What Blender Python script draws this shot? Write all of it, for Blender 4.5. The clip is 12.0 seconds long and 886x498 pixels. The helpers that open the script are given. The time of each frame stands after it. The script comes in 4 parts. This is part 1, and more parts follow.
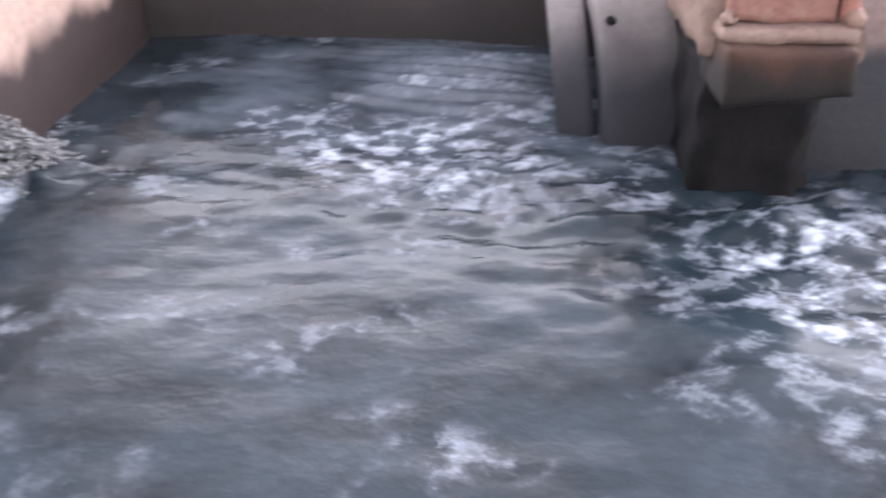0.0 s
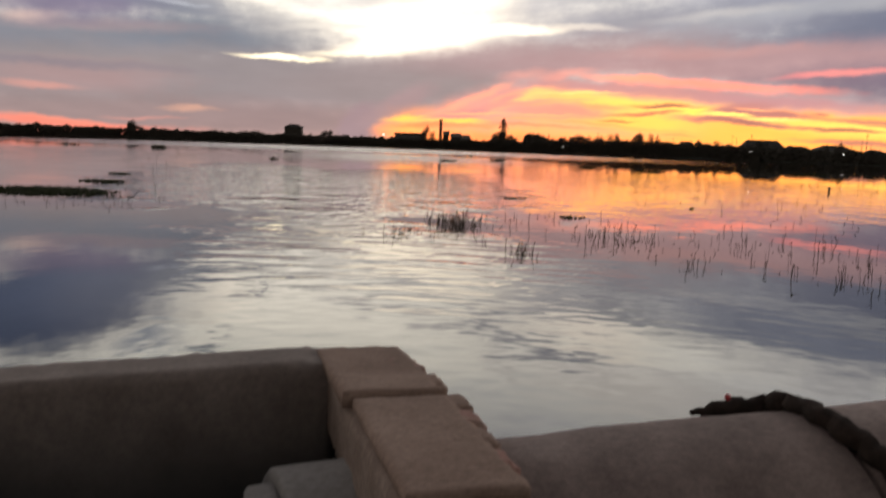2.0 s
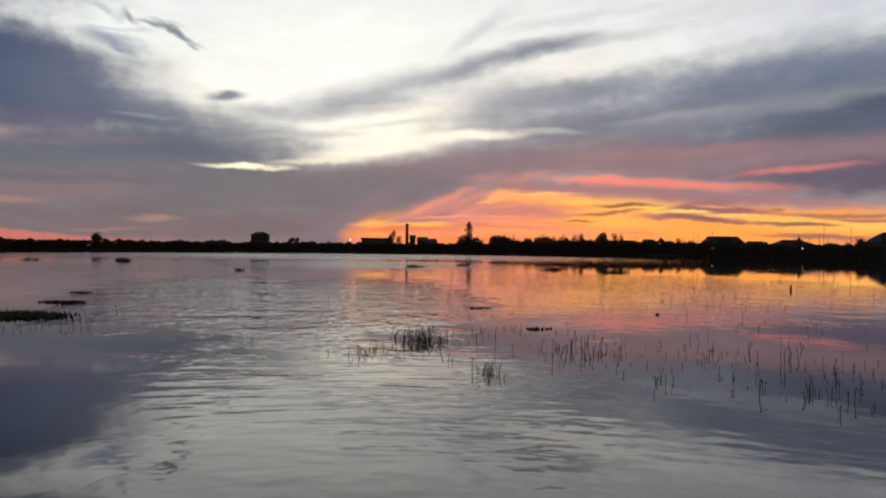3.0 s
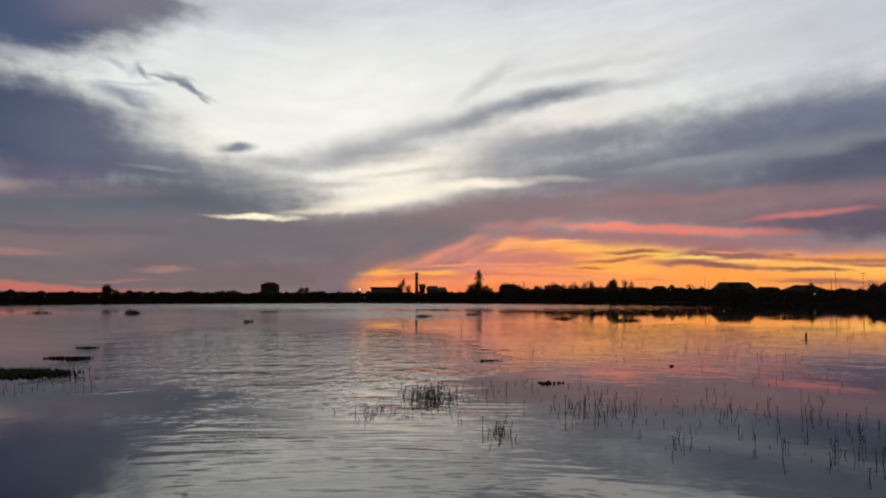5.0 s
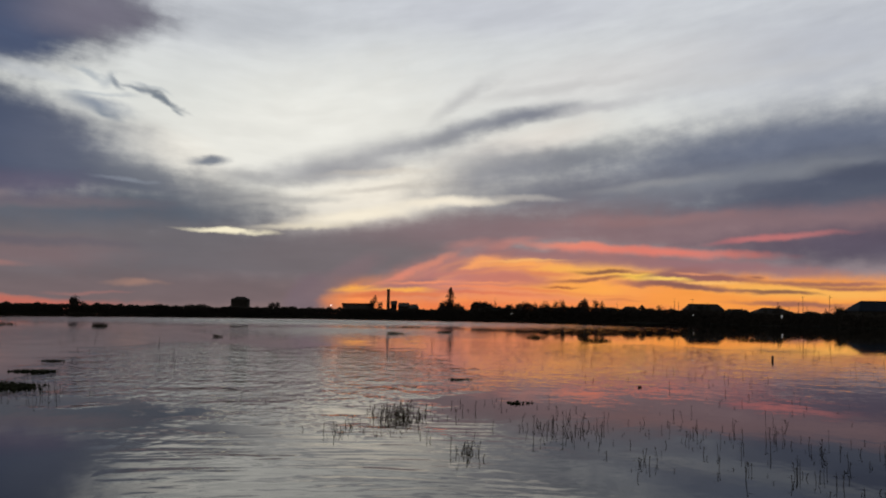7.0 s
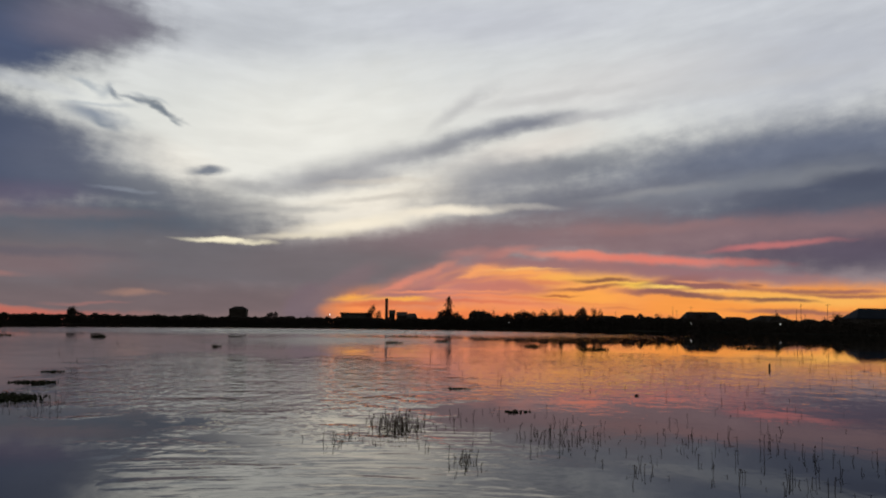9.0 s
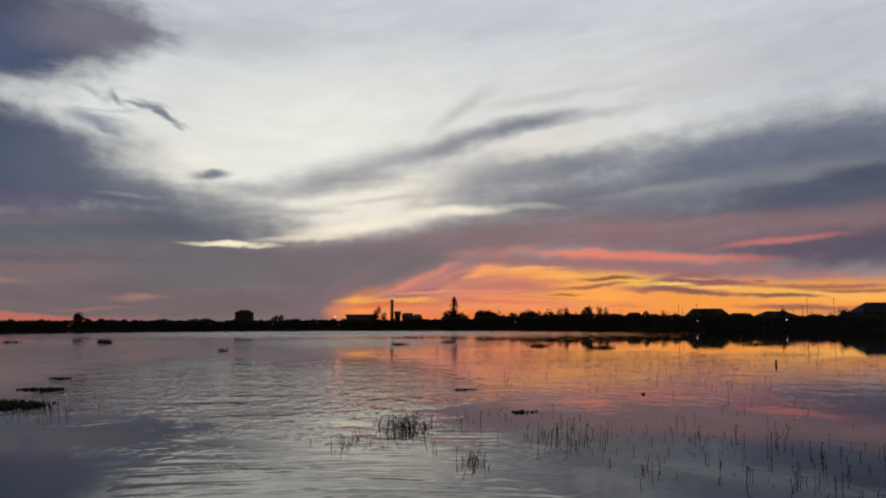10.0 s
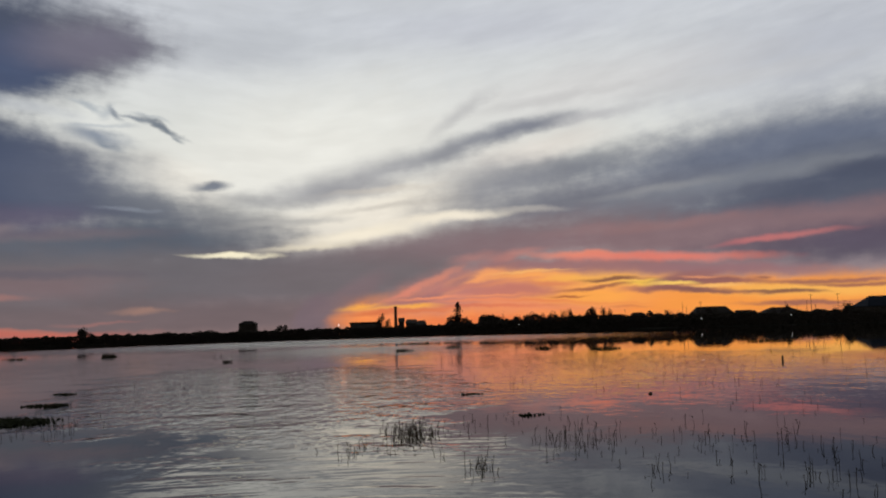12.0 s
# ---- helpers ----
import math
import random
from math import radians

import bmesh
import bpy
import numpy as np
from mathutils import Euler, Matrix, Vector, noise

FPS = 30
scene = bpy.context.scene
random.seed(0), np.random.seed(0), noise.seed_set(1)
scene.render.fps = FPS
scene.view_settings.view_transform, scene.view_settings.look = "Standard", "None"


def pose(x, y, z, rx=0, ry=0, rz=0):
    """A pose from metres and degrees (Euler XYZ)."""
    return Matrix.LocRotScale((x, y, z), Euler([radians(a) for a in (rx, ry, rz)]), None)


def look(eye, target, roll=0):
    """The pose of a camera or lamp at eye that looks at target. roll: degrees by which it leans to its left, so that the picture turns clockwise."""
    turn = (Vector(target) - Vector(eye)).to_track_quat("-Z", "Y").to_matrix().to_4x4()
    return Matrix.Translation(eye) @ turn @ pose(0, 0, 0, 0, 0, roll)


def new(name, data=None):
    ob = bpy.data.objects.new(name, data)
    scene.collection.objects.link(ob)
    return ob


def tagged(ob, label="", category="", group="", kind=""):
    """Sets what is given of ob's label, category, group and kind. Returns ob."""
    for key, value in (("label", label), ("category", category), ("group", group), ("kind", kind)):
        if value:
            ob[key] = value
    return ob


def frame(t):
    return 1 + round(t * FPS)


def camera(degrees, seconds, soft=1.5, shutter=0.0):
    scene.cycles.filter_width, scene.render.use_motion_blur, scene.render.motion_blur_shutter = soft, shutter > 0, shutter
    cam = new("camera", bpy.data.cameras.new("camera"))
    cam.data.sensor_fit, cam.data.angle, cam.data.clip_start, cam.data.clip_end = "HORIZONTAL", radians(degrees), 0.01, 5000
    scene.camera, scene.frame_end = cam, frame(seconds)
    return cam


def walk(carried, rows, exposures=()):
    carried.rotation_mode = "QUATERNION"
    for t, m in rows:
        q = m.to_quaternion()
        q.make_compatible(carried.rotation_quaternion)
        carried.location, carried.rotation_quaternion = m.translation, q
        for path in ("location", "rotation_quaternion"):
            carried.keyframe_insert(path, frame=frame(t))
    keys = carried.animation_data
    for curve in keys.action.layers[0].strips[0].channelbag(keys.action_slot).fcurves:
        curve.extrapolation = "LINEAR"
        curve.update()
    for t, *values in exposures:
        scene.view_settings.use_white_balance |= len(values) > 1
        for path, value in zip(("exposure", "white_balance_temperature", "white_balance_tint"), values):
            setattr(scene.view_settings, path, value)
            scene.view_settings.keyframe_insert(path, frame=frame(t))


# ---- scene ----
# The lake's level is z = 0; y points out over the lake, to the sunset.
cam = camera(52.6, 12.0, soft=2.0, shutter=0.4)
PATH = [
    (0, (0.241, -0.157, 1.321), (-0.347, 1.472, 0.321), 0.1),
    (0.2, (0.139, -0.221, 1.215), (-0.282, 1.51, 0.307), 2.9),
    (0.5, (0.242, -0.136, 1.355), (-0.141, 1.613, 0.463), 1.1),
    (1, (0.266, -0.106, 1.456), (-0.014, 1.753, 0.775), 1.9),
    (1.3, (0.269, -0.058, 1.587), (0.062, 1.858, 1.051), 2.5),
    (1.5, (0.274, -0.028, 1.68), (0.11, 1.917, 1.244), 2.5),
    (2, (0.306, 0.027, 1.859), (0.209, 2.011, 1.632), 2.1),
    (2.5, (0.335, 0.022, 2.051), (0.302, 2.02, 1.971), 1.1),
    (3, (0.362, 0.170, 2.180), (0.330, 2.170, 2.183), 0.61),
    (5, (0.386, 0.553, 2.309), (0.332, 2.550, 2.420), 0.06),
    (5.5, (0.393, 0.590, 2.316), (0.352, 2.587, 2.435), 0.61),
    (6, (0.424, 0.560, 2.326), (0.403, 2.556, 2.458), 0.89),
    (6.5, (0.424, 0.500, 2.355), (0.416, 2.496, 2.497), 0.98),
    (7, (0.405, 0.454, 2.346), (0.412, 2.449, 2.496), 0.94),
    (9, (0.413, 0.204, 2.367), (0.424, 2.198, 2.537), 0.72),
    (9.5, (0.402, 0.261, 2.367), (0.408, 2.255, 2.533), 0.47),
    (10, (0.410, 0.141, 2.396), (0.411, 2.135, 2.567), -0.14),
    (10.5, (0.423, 0.153, 2.416), (0.417, 2.146, 2.596), -0.99),
    (11, (0.430, 0.163, 2.380), (0.423, 2.155, 2.563), -1.17),
    (11.5, (0.428, 0.231, 2.376), (0.426, 2.223, 2.563), -1.43),
    (12, (0.410, 0.285, 2.375), (0.407, 2.277, 2.558), -1.76),
]
walk(cam, [(t, look(eye, target, roll)) for t, eye, target, roll in PATH],
     exposures=[(0, 4.45, 6650, 24), (0.5, 4.25, 6600, 23), (0.8, 3.75, 6650, 21), (1.0, 3.2, 6800, 19), (1.2, 2.7, 6700, 17), (1.5, 2.15, 6900, 16), (1.8, 1.4, 7400, 15),
                (2.1, 0.95, 7400, 13), (2.5, 0.58, 7000, 11), (3.0, 0.3, 6700, 11), (5.0, 0.12, 6650, 11), (5.6, 0.09, 6650, 11), (6.2, -0.06, 6650, 11), (7.2, -0.03, 6650, 11), (12.0, -0.04, 6650, 11)])

# ---- sky and light ----
world = bpy.data.worlds.new("evening_sky")
scene.world = world
world.use_nodes = True
WN, WL = world.node_tree.nodes, world.node_tree.links
WN.clear()


def wnode(kind, **sockets):
    """A node of the sky with its inputs set or linked, by name or _number."""
    n = WN.new(kind)
    for key, value in sockets.items():
        s = n.inputs[int(key[1:])] if key[0] == "_" else n.inputs[key]
        if isinstance(value, bpy.types.NodeSocket):
            WL.new(value, s)
        else:
            s.default_value = value
    return n


def wmath(op, a, b=0.0, c=0.0):
    n = wnode("ShaderNodeMath", _0=a, _1=b, _2=c)
    n.operation = op
    return n.outputs[0]


way = wnode("ShaderNodeTexCoord").outputs["Generated"]
xyz = wnode("ShaderNodeSeparateXYZ", _0=way)
azimuth = wmath("MULTIPLY", wmath("ARCTAN2", xyz.outputs[0], xyz.outputs[1]), 57.2958)
height = wmath("SUBTRACT", wmath("MULTIPLY", wmath("ARCSINE", xyz.outputs[2]), 57.2958), 0.27)
degrees_at = wnode("ShaderNodeCombineXYZ", _0=azimuth, _1=wmath("ABSOLUTE", height)).outputs[0]


def wstreaks(where, sx, sy, detail, rough=0.55):
    """Cloud noise drawn out along the streams, centred on zero."""
    at = wnode("ShaderNodeVectorMath", _0=where, _1=(sx, sy, 1))
    at.operation = "MULTIPLY"
    n = wnode("ShaderNodeTexNoise", Vector=at.outputs[0], Scale=1.0, Detail=detail, Roughness=rough)
    mid = wnode("ShaderNodeVectorMath", _0=n.outputs["Color"], _1=(0.5, 0.5, 0.5))
    mid.operation = "SUBTRACT"
    return mid.outputs[0], n.outputs[0]


def wshift(vector, by, amount):
    scaled = wnode("ShaderNodeVectorMath", _0=by, _1=amount)
    scaled.operation = "MULTIPLY"
    total = wnode("ShaderNodeVectorMath", _0=vector, _1=scaled.outputs[0])
    return total.outputs[0]


# the cloud streams fan out from the sunset: streaks rise to the right of it and, more steeply, to the left
aside = wmath("ADD", azimuth, 10.0)
rise = wmath("ADD", wmath("MULTIPLY", wmath("MAXIMUM", aside, 0.0), 0.15), wmath("MULTIPLY", wmath("MINIMUM", aside, 0.0), -0.12))
aloft = wnode("ShaderNodeMapRange", Value=wmath("ABSOLUTE", height))
aloft.interpolation_type = "SMOOTHSTEP"
aloft.inputs["From Min"].default_value, aloft.inputs["From Max"].default_value = 0.0, 17.0
flow = wnode("ShaderNodeCombineXYZ", _0=azimuth, _1=wmath("SUBTRACT", wmath("ABSOLUTE", height), wmath("MULTIPLY", rise, aloft.outputs[0]))).outputs[0]

broad = wstreaks(degrees_at, 0.12, 0.26, 3)[0]
fine, fine_f = wstreaks(flow, 0.20, 0.75, 4, 0.52)
hair, hair_f = wstreaks(flow, 0.35, 2.2, 3, 0.55)
puff, puff_f = wstreaks(degrees_at, 0.7, 0.9, 4, 0.55)
drift = wshift(wshift(wshift(wshift(degrees_at, broad, (2.0, 0.7, 0)), fine, (1.0, 0.45, 0)), hair, (0.4, 0.13, 0)), puff, (0.9, 0.45, 0))
fray = wmath("ADD", wmath("MULTIPLY", wmath("SUBTRACT", fine_f, 0.5), 0.32), wmath("MULTIPLY", wmath("SUBTRACT", hair_f, 0.5), 0.12))
fray = wmath("ADD", fray, wmath("MULTIPLY", wmath("SUBTRACT", puff_f, 0.5), 0.35))

ramp = WN.new("ShaderNodeValToRGB")
WL.new(wmath("DIVIDE", wmath("ABSOLUTE", height), 90.0), ramp.inputs[0])
stops = ramp.color_ramp.elements
stops[0].position, stops[0].color = 0.0, (0.27, 0.18, 0.17, 1)
stops[1].position, stops[1].color = 1.0, (0.12, 0.126, 0.146, 1)
for at, color in ((0.035, (0.30, 0.25, 0.27, 1)), (0.085, (0.74, 0.74, 0.68, 1)), (0.145, (0.72, 0.75, 0.73, 1)),
                  (0.215, (0.60, 0.64, 0.69, 1)), (0.4, (0.16, 0.17, 0.19, 1))):
    stops.new(at).color = color
# away from the sunset the dome darkens to dusk
dusk = wnode("ShaderNodeMapRange", Value=wmath("COSINE", wmath("DIVIDE", azimuth, 57.2958)))
dusk.inputs["From Min"].default_value, dusk.inputs["From Max"].default_value = -0.4, 0.9
dusk.inputs["To Min"].default_value = 0.24
base = wnode("ShaderNodeMix", _0=1.0, _6=ramp.outputs[0], _7=dusk.outputs[0])
base.data_type, base.blend_type = "RGBA", "MULTIPLY"
base.inputs[0].default_value = 1.0
WL.new(ramp.outputs[0], base.inputs[6]), WL.new(dusk.outputs[0], base.inputs[7])
sky_color = base.outputs[2]
banks = 0


def cloud(az, el, wide, tall, tilt, color, amount, core):
    """A soft-edged bank of cloud of that colour, centred az degrees east and el degrees up, frayed by the drift."""
    global sky_color, drift, banks
    banks += 1
    if banks % 10 == 0:  # ties the next banks to those before, so that they are worked out in turn
        tie = wnode("ShaderNodeVectorMath", _0=sky_color, _1=(1e-6, 1e-6, 1e-6), _2=drift)
        tie.operation = "MULTIPLY_ADD"
        drift = tie.outputs[0]
    m = wnode("ShaderNodeMapping", Vector=drift, Location=(az, el, 0), Rotation=(0, 0, radians(tilt)), Scale=(wide, tall, 1))
    m.vector_type = "TEXTURE"
    far = wnode("ShaderNodeVectorMath", _0=m.outputs[0])
    far.operation = "LENGTH"
    mask = wnode("ShaderNodeMapRange", Value=wmath("ADD", far.outputs["Value"], fray))
    mask.interpolation_type = "SMOOTHSTEP"
    for key, value in (("From Min", 1.25), ("From Max", core), ("To Min", 0.0), ("To Max", amount)):
        mask.inputs[key].default_value = value
    mix = WN.new("ShaderNodeMix")
    mix.data_type = "RGBA"
    WL.new(mask.outputs[0], mix.inputs[0])
    WL.new(sky_color, mix.inputs[6])
    mix.inputs[7].default_value = (*color, 1)
    sky_color = mix.outputs[2]


# high pale cloud
cloud(23.9, 15.60, 15.2, 4.70, 4, (0.456, 0.491, 0.565), 0.8, 0.1)
cloud(-14.0, 17.72, 11.9, 2.17, 3, (0.491, 0.527, 0.578), 0.75, 0.1)
cloud(3.4, 18.73, 10.8, 1.63, 0, (0.515, 0.546, 0.617), 0.6, 0.1)
cloud(8.9, 14.55, 13.0, 2.17, 8, (0.672, 0.672, 0.672), 0.6, 0.1)
cloud(18.5, 14.51, 8.3, 0.72, 5, (0.552, 0.565, 0.578), 0.5, 0.1)
# bright thin cloud in front of the low sun
cloud(-8.8, 10.50, 11.9, 5.42, 14, (0.839, 0.847, 0.799), 0.8, 0.1)
cloud(-16.5, 9.34, 4.0, 1.63, -18, (0.922, 0.896, 0.807), 0.75, 0.1)
cloud(-3.0, 7.47, 10.1, 2.17, 8, (0.888, 0.839, 0.730), 0.85, 0.1)
cloud(5.7, 10.94, 6.5, 1.23, 12, (0.761, 0.723, 0.672), 0.7, 0.1)
# slate bank to the north-east
cloud(21.3, 9.23, 23.1, 3.54, 7, (0.150, 0.175, 0.236), 0.95, 0.25)
cloud(23.2, 10.60, 15.2, 1.70, 4, (0.125, 0.152, 0.220), 0.85, 0.05)
cloud(29.5, 6.95, 21.7, 3.33, 3, (0.068, 0.084, 0.133), 0.94, 0.4)
cloud(9.3, 7.55, 11.9, 1.81, 2, (0.162, 0.174, 0.215), 0.92, 0.1)
cloud(8.6, 9.96, 6.9, 1.08, 12, (0.175, 0.195, 0.238), 0.8, 0.1)
cloud(3.5, 9.16, 5.1, 1.73, 8, (0.231, 0.246, 0.287), 0.8, 0.1)
cloud(18.5, 8.55, 9.4, 0.72, 7, (0.216, 0.238, 0.275), 0.6, 0.05)
cloud(13.4, 8.20, 5.1, 0.36, 6, (0.305, 0.314, 0.332), 0.5, 0.05)
cloud(23.5, 8.73, 4.3, 0.51, 6, (0.262, 0.283, 0.314), 0.5, 0.05)
cloud(25.6, 8.36, 3.3, 0.61, -3, (0.076, 0.091, 0.138), 0.9, 0.1)
# diagonal streaks
cloud(-3.8, 9.88, 7.6, 1.40, 13, (0.275, 0.285, 0.325), 0.7, 0)
cloud(1.0, 11.39, 5.1, 0.87, 14, (0.195, 0.209, 0.254), 0.8, 0.05)
cloud(5.3, 12.53, 4.7, 0.58, 11, (0.162, 0.181, 0.238), 0.85, 0.05)
cloud(-7.4, 8.78, 5.6, 0.90, 5, (0.240, 0.250, 0.290), 0.65, 0)
cloud(-12.0, 8.25, 4.0, 0.65, -4, (0.305, 0.314, 0.332), 0.7, 0.05)
cloud(10.3, 13.07, 4.0, 0.43, 6, (0.434, 0.440, 0.468), 0.6, 0.05)
cloud(1.3, 13.51, 2.9, 0.58, 32, (0.468, 0.479, 0.491), 0.65, 0.05)
cloud(7.5, 14.17, 6.1, 0.43, 8, (0.503, 0.509, 0.515), 0.5, 0.05)
cloud(-3.7, 8.81, 4.3, 0.25, 3, (0.617, 0.578, 0.515), 0.6, 0.05)
# blue-grey bank to the west
cloud(-29.3, 10.06, 9.4, 3.10, -3, (0.045, 0.066, 0.126), 0.98, 0.4)
cloud(-24.3, 8.80, 6.8, 2.40, -14, (0.058, 0.078, 0.135), 0.97, 0.3)
cloud(-19.1, 7.74, 6.5, 1.66, -13, (0.084, 0.102, 0.147), 0.95, 0.25)
cloud(-28.3, 7.21, 6.9, 1.08, 0, (0.093, 0.084, 0.133), 0.7, 0.1)
cloud(-27.6, 5.17, 19.5, 1.88, 0, (0.093, 0.109, 0.147), 0.95, 0.45)
cloud(-17.4, 5.83, 7.2, 1.23, -2, (0.095, 0.117, 0.156), 0.92, 0.25)
cloud(-13.0, 6.80, 4.7, 1.52, -10, (0.188, 0.198, 0.223), 0.85, 0.1)
cloud(-27.4, 6.38, 2.2, 0.43, 3, (0.445, 0.342, 0.305), 0.8, 0.05)
cloud(-23.5, 6.08, 7.6, 0.47, 1, (0.195, 0.156, 0.175), 0.6, 0.1)
cloud(-19.6, 7.74, 2.2, 0.18, -4, (0.216, 0.250, 0.314), 0.8, 0.1)
cloud(-20.6, 9.96, 6.4, 2.43, -16, (0.305, 0.323, 0.352), 0.6, 0.0)
cloud(-26.0, 9.33, 4.0, 2.89, -5, (0.068, 0.089, 0.150), 0.95, 0.4)
cloud(-23.6, 9.05, 4.0, 2.67, -11, (0.107, 0.125, 0.181), 0.85, 0.1)
cloud(-25.3, 7.04, 5.9, 1.18, 1, (0.122, 0.107, 0.165), 0.7, 0.1)
# low mauve-grey bank
cloud(-19.3, 3.21, 26.0, 2.24, 1, (0.147, 0.138, 0.156), 0.97, 0.45)
cloud(-25.2, 3.18, 7.2, 1.23, 0, (0.216, 0.150, 0.162), 0.7, 0.1)
cloud(-17.5, 1.05, 23.1, 1.45, 0, (0.162, 0.127, 0.138), 0.9, 0.3)
cloud(2.8, 5.32, 13.0, 1.59, 6, (0.202, 0.156, 0.175), 0.93, 0.3)
cloud(-5.8, 3.59, 9.4, 1.73, 4, (0.162, 0.144, 0.159), 0.9, 0.3)
cloud(-26.1, 3.86, 9.4, 0.33, -1, (0.117, 0.112, 0.144), 0.6, 0.1)
# gaps of bright cloud along its upper edge
cloud(-13.4, 4.77, 3.1, 0.18, -1, (0.956, 0.888, 0.658), 1, 0.15)
cloud(-8.7, 5.24, 4.0, 0.29, 4, (0.730, 0.672, 0.539), 0.85, 0.1)
cloud(-5.5, 6.04, 5.1, 0.54, 8, (0.939, 0.871, 0.716), 0.95, 0.15)
cloud(0.3, 7.02, 4.3, 0.40, 3, (0.905, 0.839, 0.701), 0.95, 0.15)
cloud(5.4, 7.35, 2.9, 0.22, -2, (0.445, 0.429, 0.413), 0.7, 0.1)
cloud(-9.5, 6.93, 4.3, 0.29, 4, (0.434, 0.434, 0.423), 0.7, 0.1)
cloud(-4.1, 7.73, 4.0, 0.25, 6, (0.552, 0.527, 0.479), 0.6, 0.1)
# mauve cloud over the sunset
cloud(20.7, 5.24, 24.6, 1.52, 1, (0.238, 0.156, 0.175), 0.9, 0.35)
cloud(27.8, 4.24, 13.0, 1.37, 0, (0.093, 0.080, 0.122), 0.92, 0.3)
cloud(12.4, 3.30, 10.8, 0.72, -2, (0.262, 0.150, 0.162), 0.85, 0.2)
cloud(13.1, 5.97, 7.6, 0.43, 2, (0.296, 0.175, 0.181), 0.6, 0.1)
# sunset glow, its streaks and the coral bands above it
cloud(10.7, 0.86, 16.4, 1.76, -1, (0.939, 0.305, 0.080), 1.0, 0.6)
cloud(21.6, 0.98, 10.1, 1.76, -1, (0.913, 0.328, 0.070), 1.0, 0.6)
cloud(-2.5, 0.67, 5.0, 0.99, 1, (0.956, 0.305, 0.091), 1.0, 0.5)
cloud(6.2, 2.09, 8.3, 1.66, 1, (0.791, 0.270, 0.144), 0.95, 0.4)
cloud(0.4, 2.27, 5.2, 1.49, 12, (0.491, 0.205, 0.188), 0.85, 0.2)
cloud(3.9, 0.12, 11.2, 0.65, -2, (0.831, 0.188, 0.070), 0.7, 0.3)
cloud(19.3, -0.19, 11.6, 0.65, -2, (0.753, 0.223, 0.091), 0.7, 0.3)
cloud(8.7, 2.82, 6.5, 0.70, -3, (1.000, 0.515, 0.080), 0.7, 0.1)
cloud(5.1, 3.09, 4.8, 0.48, 4, (0.973, 0.376, 0.107), 0.65, 0.1)
cloud(13.2, 2.28, 3.0, 0.30, -2, (1.000, 0.680, 0.102), 0.95, 0.2)
cloud(9.3, 1.79, 5.5, 0.80, -2, (0.973, 0.402, 0.080), 0.9, 0.2)
cloud(22.3, 1.62, 8.0, 0.60, -2, (0.956, 0.485, 0.114), 0.9, 0.2)
cloud(-3.6, 1.39, 3.7, 0.22, 0, (1.000, 0.456, 0.080), 0.95, 0.2)
cloud(-4.0, 1.04, 2.7, 0.21, 2, (0.610, 0.141, 0.061), 0.7, 0.1)
cloud(-1.1, 1.13, 2.7, 0.16, 1, (0.753, 0.205, 0.080), 0.7, 0.1)
cloud(-2.5, 2.33, 1.7, 0.27, 26, (0.753, 0.254, 0.181), 0.75, 0.1)
cloud(-0.5, 3.13, 2.2, 0.32, 20, (0.761, 0.275, 0.181), 0.6, 0.1)
cloud(0.4, 2.38, 2.1, 0.32, 18, (0.831, 0.305, 0.156), 0.85, 0.1)
cloud(2.2, 3.15, 2.4, 0.43, 16, (0.939, 0.376, 0.141), 0.9, 0.1)
cloud(-1.5, 1.94, 3.1, 0.37, 13, (0.328, 0.162, 0.171), 0.85, 0.1)
cloud(1.0, 2.87, 1.5, 0.32, 23, (0.376, 0.175, 0.175), 0.85, 0.1)
cloud(4.4, 2.25, 3.7, 0.55, 0, (0.546, 0.195, 0.156), 0.9, 0.2)
cloud(7.1, 2.66, 2.4, 0.21, -2, (0.680, 0.205, 0.114), 0.7, 0.1)
cloud(-1.1, 1.89, 2.7, 0.16, 4, (0.913, 0.305, 0.156), 0.8, 0.1)
cloud(2.2, 1.68, 3.2, 0.16, 0, (0.831, 0.262, 0.127), 0.8, 0.1)
cloud(0.7, 1.33, 2.1, 0.16, -2, (0.610, 0.188, 0.127), 0.6, 0.1)
cloud(1.9, 4.36, 1.9, 0.39, 10, (0.515, 0.231, 0.205), 0.5, 0.05)
cloud(4.5, 4.48, 2.3, 0.39, 10, (0.578, 0.231, 0.195), 0.55, 0.05)
cloud(7.3, 3.66, 6.5, 0.40, -3, (0.305, 0.162, 0.175), 0.85, 0.2)
cloud(16.6, 3.04, 9.5, 0.45, -2, (0.305, 0.162, 0.181), 0.85, 0.2)
cloud(9.1, 4.19, 4.0, 0.32, -4, (0.839, 0.262, 0.171), 0.85, 0.1)
cloud(13.9, 3.90, 7.0, 0.37, -2, (0.753, 0.205, 0.156), 0.9, 0.1)
cloud(19.0, 4.70, 2.8, 0.22, 6, (0.485, 0.156, 0.171), 0.6, 0.05)
cloud(21.2, 4.80, 3.9, 0.28, 2, (0.610, 0.195, 0.188), 0.7, 0.05)
cloud(1.5, 2.60, 3.2, 0.16, 8, (0.515, 0.195, 0.171), 0.7, 0.1)
cloud(4.0, 2.81, 3.2, 0.13, 6, (0.680, 0.242, 0.141), 0.6, 0.1)
cloud(6.1, 1.51, 3.2, 0.13, -2, (0.791, 0.223, 0.091), 0.6, 0.1)
cloud(3.3, 1.25, 4.3, 0.16, -1, (0.680, 0.171, 0.091), 0.6, 0.1)
